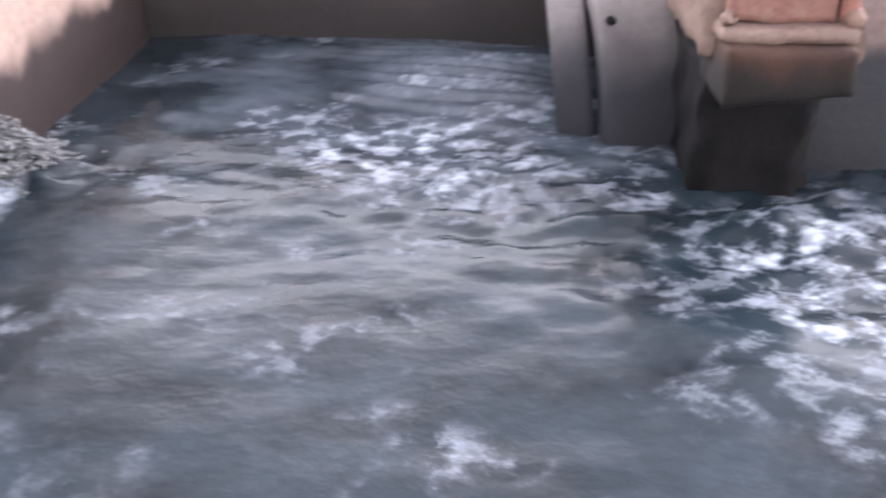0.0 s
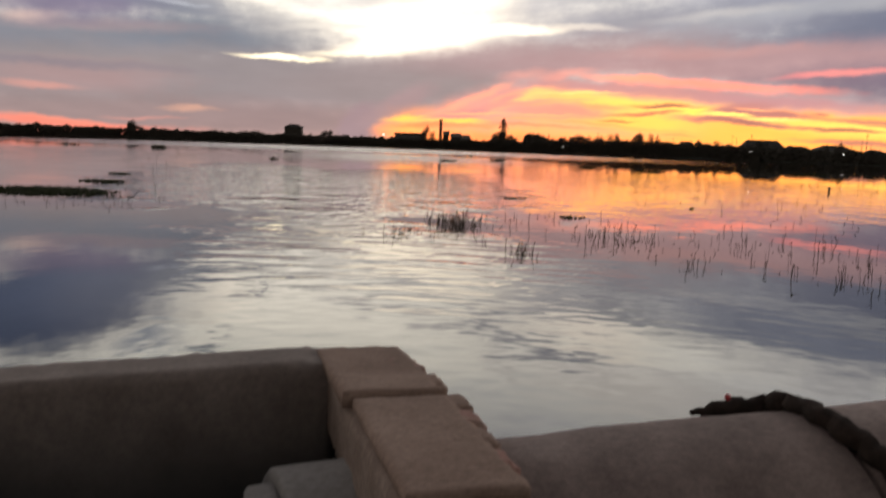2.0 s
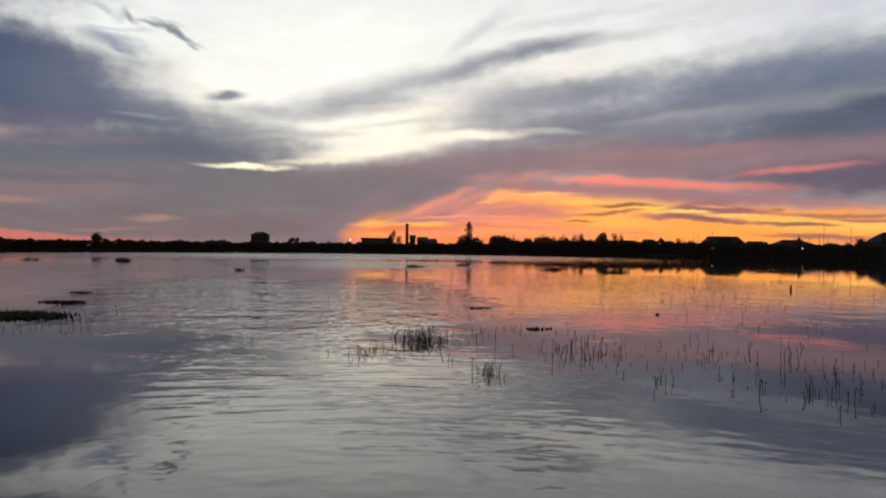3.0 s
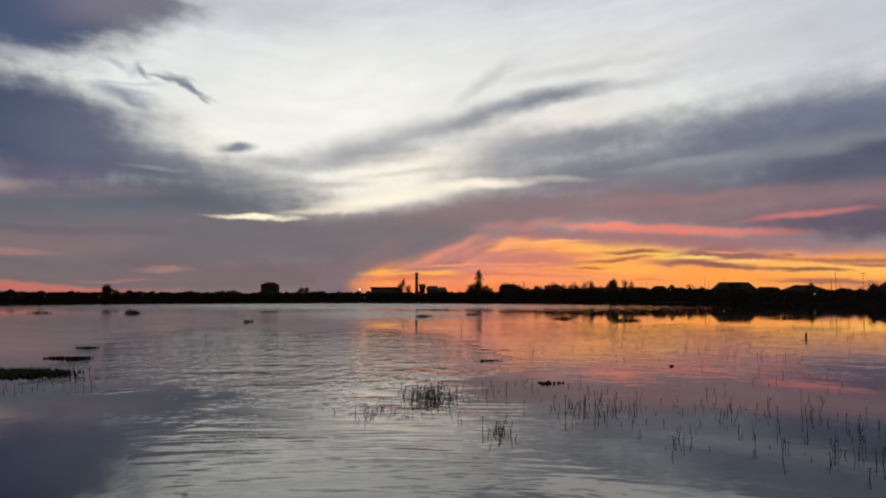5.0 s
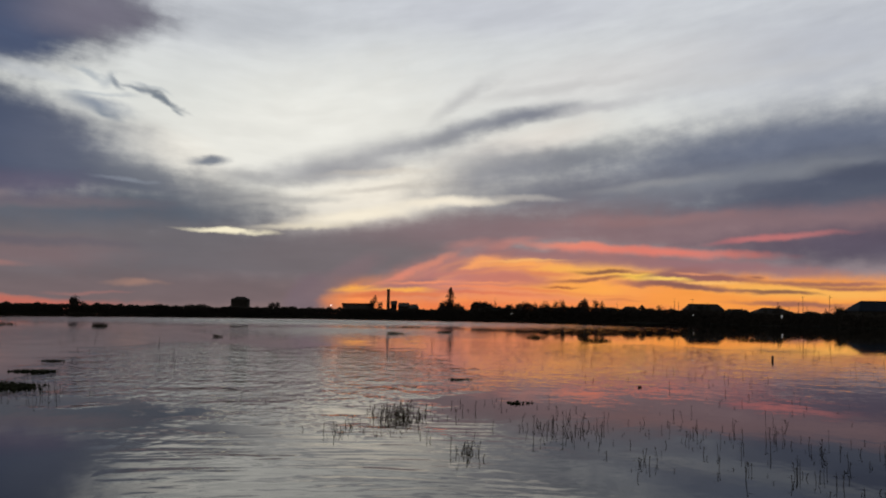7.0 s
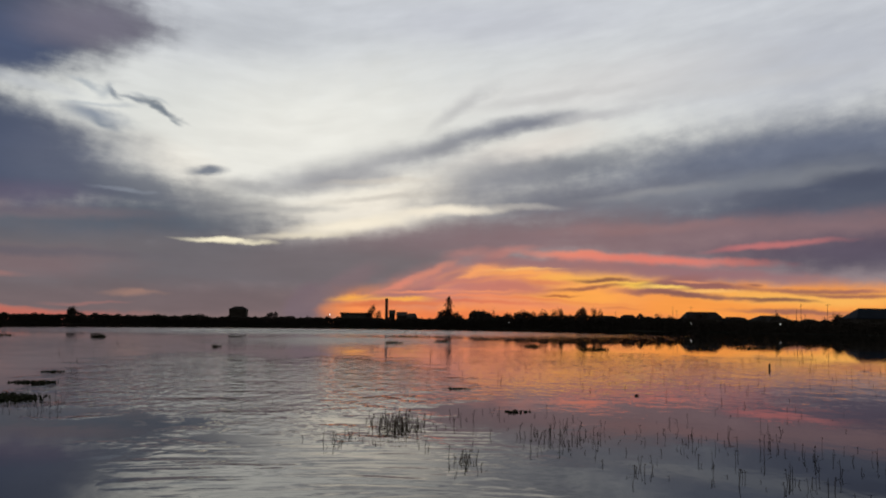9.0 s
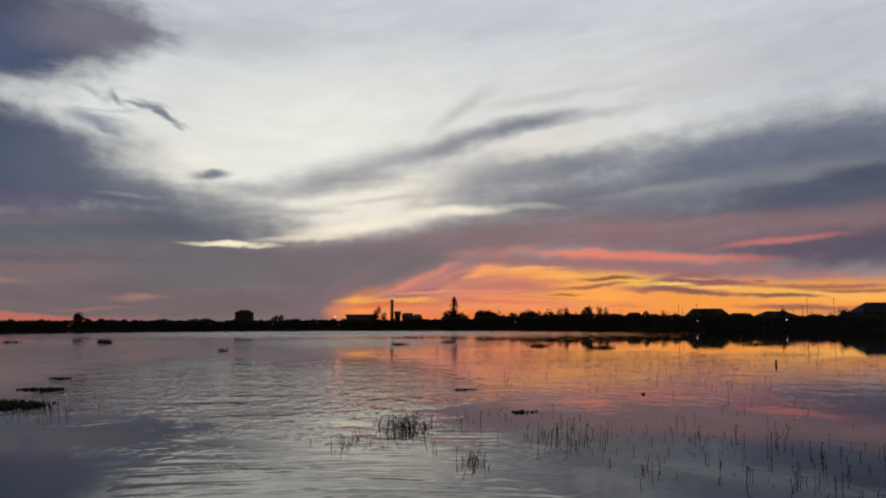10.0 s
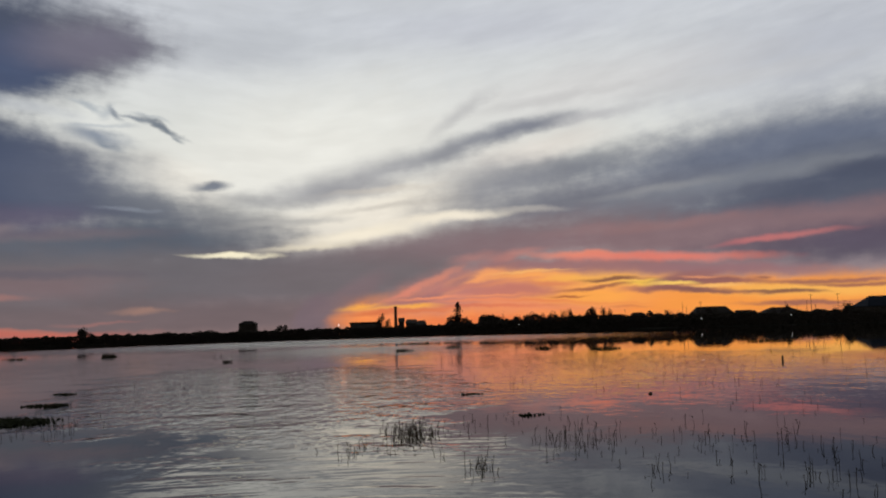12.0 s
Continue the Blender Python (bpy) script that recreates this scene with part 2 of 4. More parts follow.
cloud(9.7, 1.28, 3.7, 0.11, -2, (0.831, 0.262, 0.080), 0.5, 0.1)
cloud(-2.8, 1.58, 2.6, 0.16, 6, (0.413, 0.175, 0.162), 0.7, 0.1)
cloud(2.9, 1.98, 2.7, 0.13, 2, (0.871, 0.305, 0.141), 0.7, 0.1)
cloud(5.5, 3.37, 3.2, 0.11, 2, (1.000, 0.515, 0.156), 0.6, 0.1)
# the mauve bank cuts the glow off to the west
cloud(-8.2, 1.05, 1.7, 1.01, 40, (0.181, 0.138, 0.162), 0.95, 0.6)
cloud(-5.9, 2.28, 2.8, 0.75, 30, (0.205, 0.150, 0.168), 0.8, 0.3)
# dark bars across the glow, with slits of light between
cloud(10.6, 2.67, 2.2, 0.17, -2, (0.188, 0.084, 0.061), 0.9, 0.2)
cloud(9.7, 2.24, 3.1, 0.17, 2, (0.305, 0.114, 0.070), 0.9, 0.2)
cloud(14.7, 2.57, 2.3, 0.42, 10, (0.305, 0.141, 0.141), 0.9, 0.3)
cloud(16.4, 2.32, 3.5, 0.33, -2, (0.262, 0.114, 0.114), 0.95, 0.3)
cloud(14.2, 1.89, 3.5, 0.28, -2, (0.305, 0.127, 0.114), 0.95, 0.3)
cloud(16.5, 1.66, 4.5, 0.20, -3, (0.223, 0.102, 0.091), 0.9, 0.2)
cloud(20.7, 1.52, 2.5, 0.15, -2, (0.188, 0.091, 0.070), 0.9, 0.2)
cloud(14.2, 2.21, 1.6, 0.15, 0, (1.000, 0.644, 0.156), 0.95, 0.2)
cloud(16.7, 2.00, 2.2, 0.15, 0, (0.956, 0.515, 0.156), 0.9, 0.2)
cloud(15.6, 2.56, 1.3, 0.11, -2, (0.753, 0.305, 0.156), 0.8, 0.1)
cloud(19.3, 2.43, 0.6, 0.11, -2, (0.262, 0.114, 0.091), 0.8, 0.1)
cloud(22.0, 2.10, 3.5, 0.22, -1, (0.305, 0.127, 0.102), 0.85, 0.2)
cloud(25.0, 2.01, 2.0, 0.15, -2, (0.352, 0.141, 0.114), 0.85, 0.2)
cloud(24.7, 1.77, 3.5, 0.15, -2, (0.305, 0.114, 0.091), 0.85, 0.2)
cloud(21.9, 0.83, 4.5, 0.20, -1, (0.262, 0.114, 0.102), 0.85, 0.2)
cloud(24.0, 0.45, 3.2, 0.32, -2, (0.515, 0.188, 0.127), 0.6, 0.1)
cloud(7.6, 1.75, 1.4, 0.12, 1, (0.376, 0.114, 0.053), 0.85, 0.2)
cloud(11.4, 1.01, 1.6, 0.11, -2, (0.644, 0.205, 0.080), 0.6, 0.1)
# red rim to the west
cloud(-25.4, 0.33, 7.2, 0.36, -2, (0.60, 0.150, 0.105), 0.75, 0.3)
cloud(-26.3, 0.62, 4.3, 0.18, -3, (0.50, 0.175, 0.130), 0.5, 0.1)
cloud(-26.9, 2.52, 2.5, 0.26, 0, (0.38, 0.185, 0.165), 0.6, 0.2)
cloud(-18.5, 1.51, 1.9, 0.26, 0, (0.36, 0.215, 0.175), 0.75, 0.1)
cloud(-21.1, 0.87, 2.9, 0.14, 0, (0.352, 0.168, 0.156), 0.6, 0.1)
# dark cloud overhead to the west
cloud(-30.7, 16.9, 11.6, 4.1, 2, (0.056, 0.072, 0.120), 0.97, 0.45)
cloud(-21.3, 17.3, 5.4, 2.3, 6, (0.125, 0.127, 0.168), 0.92, 0.1)
cloud(-26.4, 15.78, 3.9, 2.15, 7, (0.065, 0.089, 0.162), 0.95, 0.5)
cloud(-22.3, 17.09, 4.7, 1.49, 5, (0.168, 0.162, 0.216), 0.85, 0.2)
cloud(-25.6, 13.50, 5.1, 0.51, -8, (0.503, 0.539, 0.578), 0.6, 0.1)
# small dark wisps
cloud(-22.1, 13.82, 1.2, 0.14, -13, (0.402, 0.456, 0.503), 0.7, 0.0)
cloud(-21.6, 13.55, 0.8, 0.17, -24, (0.376, 0.429, 0.479), 0.7, 0.0)
cloud(-20.8, 13.43, 0.5, 0.40, 51, (0.352, 0.402, 0.456), 0.6, 0.0)
cloud(-20.4, 13.37, 0.7, 0.20, -39, (0.223, 0.262, 0.314), 0.85, 0.0)
cloud(-19.0, 13.11, 1.6, 0.17, -13, (0.205, 0.242, 0.296), 0.9, 0.05)
cloud(-17.5, 12.70, 1.9, 0.20, -23, (0.175, 0.209, 0.254), 0.95, 0.1)
cloud(-16.6, 12.09, 0.5, 0.17, -27, (0.223, 0.262, 0.305), 0.8, 0.0)
cloud(-18.3, 13.24, 1.5, 0.14, -11, (0.445, 0.491, 0.527), 0.6, 0.0)
cloud(-21.3, 12.06, 2.3, 0.56, -9, (0.195, 0.238, 0.314), 0.85, 0.05)
cloud(-20.8, 11.58, 1.0, 0.33, -19, (0.181, 0.223, 0.287), 0.8, 0.05)
cloud(-21.2, 12.64, 2.4, 0.17, 4, (0.376, 0.429, 0.485), 0.6, 0.0)
cloud(-14.7, 9.05, 1.6, 0.35, 5, (0.175, 0.202, 0.254), 0.95, 0.2)

# fine streaks of light and shade through all the cloud
grain = wnode("ShaderNodeMapRange", Value=fine_f)
for key, value in (("From Min", 0.3), ("From Max", 0.7), ("To Min", 0.95), ("To Max", 1.05)):
    grain.inputs[key].default_value = value
textured = WN.new("ShaderNodeMix")
textured.data_type, textured.blend_type = "RGBA", "MULTIPLY"
textured.inputs[0].default_value = 1.0
strands = wnode("ShaderNodeMapRange", Value=hair_f)
for key, value in (("From Min", 0.3), ("From Max", 0.7), ("To Min", 0.985), ("To Max", 1.015)):
    strands.inputs[key].default_value = value
WL.new(sky_color, textured.inputs[6]), WL.new(wmath("MULTIPLY", grain.outputs[0], strands.outputs[0]), textured.inputs[7])
clear = WN.new("ShaderNodeTexSky")
clear.sky_type, clear.sun_disc, clear.sun_elevation, clear.sun_rotation = "NISHITA", False, radians(1.5), radians(8)
glow = wnode("ShaderNodeBackground", Color=clear.outputs[0], Strength=0.0006)
deck = wnode("ShaderNodeBackground", Color=textured.outputs[2], Strength=1.0)
both = wnode("ShaderNodeAddShader", _0=glow.outputs[0], _1=deck.outputs[0])
wnode("ShaderNodeOutputWorld", Surface=both.outputs[0])

# The sun has gone down behind the cloud: all the light is the sky's.

# ---- materials ----
def nodes_of(name):
    m = bpy.data.materials.new(name)
    m.use_nodes = True
    nt = m.node_tree
    return m, nt.nodes, nt.links, nt.nodes["Principled BSDF"]


def noise_node(N, L, scale, detail=4.0, rough=0.6, stretch=(1, 1, 1), kind="Object"):
    tc = N.new("ShaderNodeTexCoord") if kind == "Object" else N.new("ShaderNodeNewGeometry")
    m = N.new("ShaderNodeMapping")
    m.inputs["Scale"].default_value = stretch
    L.new(tc.outputs["Object" if kind == "Object" else "Position"], m.inputs[0])
    t = N.new("ShaderNodeTexNoise")
    t.inputs["Scale"].default_value, t.inputs["Detail"].default_value, t.inputs["Roughness"].default_value = scale, detail, rough
    L.new(m.outputs[0], t.inputs["Vector"])
    return t


def ramp_node(N, L, source, *marks):
    r = N.new("ShaderNodeValToRGB")
    L.new(source, r.inputs[0])
    e = r.color_ramp.elements
    e[0].position, e[0].color = marks[0][0], (*marks[0][1], 1)
    e[1].position, e[1].color = marks[-1][0], (*marks[-1][1], 1)
    for at, c in marks[1:-1]:
        e.new(at).color = (*c, 1)
    return r


def blend(N, L, kind, factor, a, b):
    n = N.new("ShaderNodeMix")
    n.data_type, n.blend_type = "RGBA", kind
    for value, s in ((factor, n.inputs[0]), (a, n.inputs[6]), (b, n.inputs[7])):
        if isinstance(value, bpy.types.NodeSocket):
            L.new(value, s)
        elif isinstance(value, tuple):
            s.default_value = (*value, 1)
        else:
            s.default_value = value
    return n.outputs[2]


def rough_matter(name, dark, light, rough=0.9, broad=1.5, fine=25.0, bump=0.004, stain=None, stain_scale=2.0):
    """Stone, plaster, soil, bark: two scales of colour, an optional stain with its own edge, and fine relief."""
    m, N, L, P = nodes_of(name)
    big, small = noise_node(N, L, broad, 5), noise_node(N, L, fine, 6, 0.7)
    c = ramp_node(N, L, big.outputs[0], (0.3, dark), (0.7, light)).outputs[0]
    grit = ramp_node(N, L, small.outputs[0], (0.3, (0.6, 0.6, 0.6)), (0.7, (1.15, 1.15, 1.15)))
    c = blend(N, L, "MULTIPLY", 0.8, c, grit.outputs[0])
    if stain:
        s = noise_node(N, L, stain_scale, 6, 0.65)
        f = ramp_node(N, L, s.outputs[0], (0.5, (0, 0, 0)), (0.62, (1, 1, 1)))
        c = blend(N, L, "MIX", f.outputs[0], c, stain)
    L.new(c, P.inputs["Base Color"])
    P.inputs["Roughness"].default_value, P.inputs["Specular IOR Level"].default_value = rough, 0.25
    b = N.new("ShaderNodeBump")
    b.inputs["Strength"].default_value, b.inputs["Distance"].default_value = 1.0, bump
    L.new(small.outputs[0], b.inputs["Height"])
    L.new(b.outputs[0], P.inputs["Normal"])
    return m


def wet_masonry(name, dark, light, wet, level, edge=0.05):
    """Concrete with a soaked, algae-dark band up to a ragged line that the splashing water has left."""
    m, N, L, P = nodes_of(name)
    big, small, line = noise_node(N, L, 2.4, 6, 0.65), noise_node(N, L, 28, 6, 0.7), noise_node(N, L, 3.5, 4)
    c = ramp_node(N, L, big.outputs[0], (0.3, dark), (0.7, light)).outputs[0]
    grit = ramp_node(N, L, small.outputs[0], (0.3, (0.65, 0.65, 0.65)), (0.7, (1.12, 1.12, 1.12)))
    c = blend(N, L, "MULTIPLY", 0.8, c, grit.outputs[0])
    geo = N.new("ShaderNodeNewGeometry")
    sep = N.new("ShaderNodeSeparateXYZ")
    L.new(geo.outputs["Position"], sep.inputs[0])
    add = N.new("ShaderNodeMath")
    add.operation = "MULTIPLY_ADD"
    L.new(line.outputs[0], add.inputs[0])
    add.inputs[1].default_value = -0.3
    L.new(sep.outputs[2], add.inputs[2])
    f = N.new("ShaderNodeMapRange")
    f.interpolation_type = "SMOOTHSTEP"
    L.new(add.outputs[0], f.inputs["Value"])
    f.inputs["From Min"].default_value, f.inputs["From Max"].default_value = level - 0.15 + edge, level - 0.15 - edge
    L.new(blend(N, L, "MIX", f.outputs[0], c, wet), P.inputs["Base Color"])
    r = N.new("ShaderNodeMapRange")
    L.new(f.outputs[0], r.inputs["Value"])
    r.inputs["To Min"].default_value, r.inputs["To Max"].default_value = 0.9, 0.72
    L.new(r.outputs[0], P.inputs["Roughness"])
    b = N.new("ShaderNodeBump")
    b.inputs["Distance"].default_value = 0.005
    L.new(small.outputs[0], b.inputs["Height"])
    L.new(b.outputs[0], P.inputs["Normal"])
    return m


def plain_matter(name, color, rough, metal=0.0, emit=None):
    m, N, L, P = nodes_of(name)
    t = noise_node(N, L, 6, 4)
    v = ramp_node(N, L, t.outputs[0], (0.3, tuple(c * 0.75 for c in color)), (0.7, tuple(min(1, c * 1.2) for c in color)))
    L.new(v.outputs[0], P.inputs["Base Color"])
    P.inputs["Roughness"].default_value, P.inputs["Metallic"].default_value = rough, metal
    if emit:
        P.inputs["Emission Color"].default_value = (*emit[0], 1)
        P.inputs["Emission Strength"].default_value = emit[1]
    return m


def lake_water():
    """Still, silty water: long low undulations everywhere, wind ripples in one patch and round the outlet."""
    m, N, L, P = nodes_of("lake_water")
    P.inputs["Base Color"].default_value = (0.006, 0.008, 0.006, 1)
    P.inputs["Roughness"].default_value, P.inputs["IOR"].default_value = 0.02, 1.345
    small = noise_node(N, L, 1.0, 2, 0.5, (3.0, 6.0, 1), "Position")
    far_waves = noise_node(N, L, 1.0, 2, 0.5, (2.1, 1.05, 1), "Position")
    swell = noise_node(N, L, 1.0, 2, 0.5, (0.10, 0.42, 1), "Position")
    ragged = noise_node(N, L, 1.0, 4, 0.6, (0.35, 0.3, 1), "Position")
    geo = N.new("ShaderNodeNewGeometry")

    # rings of waves that run out from the pipe's mouth, each broken along its length
    from_mouth = N.new("ShaderNodeVectorMath")
    from_mouth.operation = "SUBTRACT"
    L.new(geo.outputs["Position"], from_mouth.inputs[0])
    from_mouth.inputs[1].default_value = (-0.4, 2.0, 0)
    out = N.new("ShaderNodeVectorMath")
    out.operation = "LENGTH"
    L.new(from_mouth.outputs[0], out.inputs[0])
    split = N.new("ShaderNodeSeparateXYZ")
    L.new(from_mouth.outputs[0], split.inputs[0])
    round_it = N.new("ShaderNodeMath")
    round_it.operation = "ARCTAN2"
    L.new(split.outputs[0], round_it.inputs[0]), L.new(split.outputs[1], round_it.inputs[1])

    def rings(along, across, detail):
        at = N.new("ShaderNodeCombineXYZ")
        for source, factor, socket in ((round_it.outputs[0], along, 0), (out.outputs["Value"], across, 1)):
            k = N.new("ShaderNodeMath")
            k.operation = "MULTIPLY"
            L.new(source, k.inputs[0])
            k.inputs[1].default_value = factor
            L.new(k.outputs[0], at.inputs[socket])
        t = N.new("ShaderNodeTexNoise")
        t.inputs["Scale"].default_value, t.inputs["Detail"].default_value, t.inputs["Roughness"].default_value = 1.0, detail, 0.45
        L.new(at.outputs[0], t.inputs["Vector"])
        return t

    mid, ring_swell = rings(7.0, 2.0, 1.5), rings(2.2, 0.55, 1.0)

    def near(x, y, wide, deep, turn=0.0):
        """Falls from 1 at a place on the lake to 0 at the edge of an oval round it, raggedly."""
        p = N.new("ShaderNodeMapping")
        p.vector_type = "TEXTURE"
        p.inputs["Location"].default_value, p.inputs["Scale"].default_value = (x, y, 0), (wide, deep, 1)
        p.inputs["Rotation"].default_value = (0, 0, radians(turn))
        L.new(geo.outputs["Position"], p.inputs[0])
        d = N.new("ShaderNodeVectorMath")
        d.operation = "LENGTH"
        L.new(p.outputs[0], d.inputs[0])
        j = N.new("ShaderNodeMath")
        j.operation = "MULTIPLY_ADD"
        L.new(ragged.outputs[0], j.inputs[0])
        j.inputs[1].default_value = 1.6
        L.new(d.outputs["Value"], j.inputs[2])
        r = N.new("ShaderNodeMapRange")
        L.new(j.outputs[0], r.inputs["Value"])
        r.inputs["From Min"].default_value, r.inputs["From Max"].default_value = 1.9, 0.7
        return r.outputs[0]

    def calc(op, a, b):
        k = N.new("ShaderNodeMath")
        k.operation = op
        for v, sk in ((a, k.inputs[0]), (b, k.inputs[1])):
            if isinstance(v, bpy.types.NodeSocket):
                L.new(v, sk)
            else:
                sk.default_value = v
        return k.outputs[0]

    by_outlet = calc("ADD", calc("MULTIPLY", calc("MAXIMUM", calc("MAXIMUM", calc("MULTIPLY", near(-0.7, 14.5, 3.2, 8.5), 0.95), calc("MULTIPLY", near(-3.4, 14.5, 1.3, 4.5, 12), 1.7)), calc("MULTIPLY", near(4.0, 9.5, 4.0, 3.5), 0.22)), 0.99), 0.01)
    out_there = calc("MAXIMUM", near(-12.7, 47, 5.5, 23.0, 14), calc("MULTIPLY", near(-4.9, 43.6, 6.5, 23.0, 4), 0.4))
    out_there = calc("MAXIMUM", out_there, calc("MULTIPLY", near(9, 58, 16, 30), 0.10))
    out_there = calc("ADD", calc("MULTIPLY", out_there, 0.995), 0.005)
    # a long strip of wind-ruffled water far out
    ruffled = calc("MAXIMUM", near(-39, 303, 100, 150), calc("MULTIPLY", near(-13, 135, 26, 66, 6), 0.6))
    ruffled = calc("MAXIMUM", ruffled, calc("MULTIPLY", near(-40, 89, 26, 80, 22), 0.3))
    gloss = N.new("ShaderNodeMapRange")
    L.new(ruffled, gloss.inputs["Value"])
    gloss.inputs["To Min"].default_value, gloss.inputs["To Max"].default_value = 0.015, 0.42
    L.new(gloss.outputs[0], P.inputs["Roughness"])
    low = calc("ADD", calc("MULTIPLY", swell.outputs[0], 0.08), calc("MULTIPLY", ring_swell.outputs[0], calc("MULTIPLY", near(3.5, 8.5, 7.0, 8.0), 0.45)))
    waves = calc("MULTIPLY", calc("ADD", calc("MULTIPLY", small.outputs[0], 0.10), calc("MULTIPLY", mid.outputs[0], 1.35)), by_outlet)
    waves = calc("ADD", waves, calc("MULTIPLY", calc("MULTIPLY", far_waves.outputs[0], 17.0), out_there))
    b = N.new("ShaderNodeBump")
    b.inputs["Strength"].default_value, b.inputs["Distance"].default_value = 1.0, 0.020
    L.new(calc("ADD", low, waves), b.inputs["Height"]), L.new(b.outputs[0], P.inputs["Normal"])
    return m


def churned_water():
    """Grey-blue water whipped up by the outflow: drifting veils of bubbles, and white streaks of foam in places."""
    m, N, L, P = nodes_of("churned_water")
    warp = noise_node(N, L, 2.2, 2)
    tc = N.new("ShaderNodeTexCoord")
    mv = N.new("ShaderNodeVectorMath")
    mv.operation = "MULTIPLY_ADD"
    L.new(warp.outputs["Color"], mv.inputs[0])
    mv.inputs[1].default_value = (0.16, 0.16, 0)
    L.new(tc.outputs["Object"], mv.inputs[2])

    def warped(scale, detail, rough, stretch=(1, 1, 1)):
        k = N.new("ShaderNodeVectorMath")
        k.operation = "MULTIPLY"
        L.new(mv.outputs[0], k.inputs[0])
        k.inputs[1].default_value = stretch
        t = N.new("ShaderNodeTexNoise")
        t.inputs["Scale"].default_value, t.inputs["Detail"].default_value, t.inputs["Roughness"].default_value = scale, detail, rough
        L.new(k.outputs[0], t.inputs["Vector"])
        return t

    veil, streak, fizz, murk = warped(1.3, 3, 0.5), warped(9.5, 5, 0.6, (0.95, 1.15, 1)), noise_node(N, L, 24, 3, 0.5, (0.9, 1.3, 1)), warped(2.0, 4, 0.55)
    def away(x, y, wide, deep):
        """How far from a place in the basin, in its own widths, with a ragged edge."""
        at = N.new("ShaderNodeMapping")
        at.vector_type = "TEXTURE"
        at.inputs["Location"].default_value, at.inputs["Scale"].default_value = (x, y, 0), (wide, deep, 1)
        L.new(mv.outputs[0], at.inputs[0])
        far = N.new("ShaderNodeVectorMath")
        far.operation = "LENGTH"
        L.new(at.outputs[0], far.inputs[0])
        edge = N.new("ShaderNodeMath")
        edge.operation = "MULTIPLY_ADD"
        L.new(murk.outputs[0], edge.inputs[0])
        edge.inputs[1].default_value = 0.8
        L.new(far.outputs["Value"], edge.inputs[2])
        return edge.outputs[0]

    # silt and air well up under the far wall and drift this way; beside the pier the water is clear and dark
    silt = ramp_node(N, L, away(0.35, 3.9, 2.6, 2.5), (0.35, (0.115, 0.145, 0.17)), (0.85, (0.046, 0.064, 0.078)), (1.0, (0.016, 0.027, 0.034)))
    clear = ramp_node(N, L, away(1.5, 2.35, 1.1, 0.75), (0.5, (0.85, 0.9, 0.95)), (1.0, (1, 1, 1)))
    body = blend(N, L, "MULTIPLY", 1.0, silt.outputs[0], clear.outputs[0])
    # drifting clouds of silt and of fine bubbles under the surface
    blot = ramp_node(N, L, warped(2.6, 4, 0.55, (0.8, 1.2, 1)).outputs[0], (0.36, (0.45, 0.48, 0.5)), (0.64, (1.7, 1.6, 1.55)))
    body = blend(N, L, "MULTIPLY", 1.0, body, blot.outputs[0])
    haze = ramp_node(N, L, warped(3.6, 5, 0.6, (0.75, 1.3, 1)).outputs[0], (0.5, (0, 0, 0)), (0.72, (0.045, 0.045, 0.045)))
    body = blend(N, L, "MIX", haze.outputs[0], body, (0.50, 0.52, 0.53))
    where = ramp_node(N, L, veil.outputs[0], (0.36, (0.1, 0.1, 0.1)), (0.54, (1, 1, 1)))
    lines = ramp_node(N, L, streak.outputs[0], (0.46, (0, 0, 0)), (0.53, (0.4, 0.4, 0.4)), (0.60, (1, 1, 1)))
    specks = ramp_node(N, L, fizz.outputs[0], (0.40, (0.4, 0.4, 0.4)), (0.6, (1, 1, 1)))
    f = blend(N, L, "MULTIPLY", 1.0, blend(N, L, "MULTIPLY", 1.0, lines.outputs[0], where.outputs[0]), specks.outputs[0])
    # most of the foam is thrown up between the pipe's mouth and the pier, and against the side wall
    thrown = ramp_node(N, L, away(0.2, 2.85, 1.5, 1.05), (0.6, (1, 1, 1)), (1.0, (0.02, 0.02, 0.02))).outputs[0]
    rapids = ramp_node(N, L, away(1.5, 2.1, 1.4, 0.95), (0.6, (1, 1, 1)), (1.0, (0.02, 0.02, 0.02))).outputs[0]
    thrown = blend(N, L, "LIGHTEN", 1.0, thrown, rapids)
    adrift = ramp_node(N, L, warped(1.7, 3, 0.5, (0.8, 1.3, 1)).outputs[0], (0.50, (0, 0, 0)), (0.62, (0.5, 0.5, 0.5)))
    thrown = blend(N, L, "LIGHTEN", 1.0, thrown, adrift.outputs[0])
    splash = ramp_node(N, L, away(-1.35, 2.3, 0.3, 0.45), (0.7, (1, 1, 1)), (1.0, (0, 0, 0)))
    f = blend(N, L, "MULTIPLY", 1.0, f, thrown)
    f = blend(N, L, "LIGHTEN", 0.7, f, blend(N, L, "MULTIPLY", 1.0, splash.outputs[0], specks.outputs[0]))
    L.new(blend(N, L, "MIX", f, body, (0.59, 0.66, 0.745)), P.inputs["Base Color"])
    r = N.new("ShaderNodeMapRange")
    L.new(f, r.inputs["Value"])
    r.inputs["To Min"].default_value, r.inputs["To Max"].default_value = 0.24, 0.6
    calm = ramp_node(N, L, away(0.8, 2.2, 3.6, 3.2), (0.95, (1, 1, 1)), (1.0, (0.12, 0.12, 0.12)))
    glassy = ramp_node(N, L, away(0.05, 3.65, 0.75, 0.45), (0.7, (0.3, 0.3, 0.3)), (1.0, (1, 1, 1)))
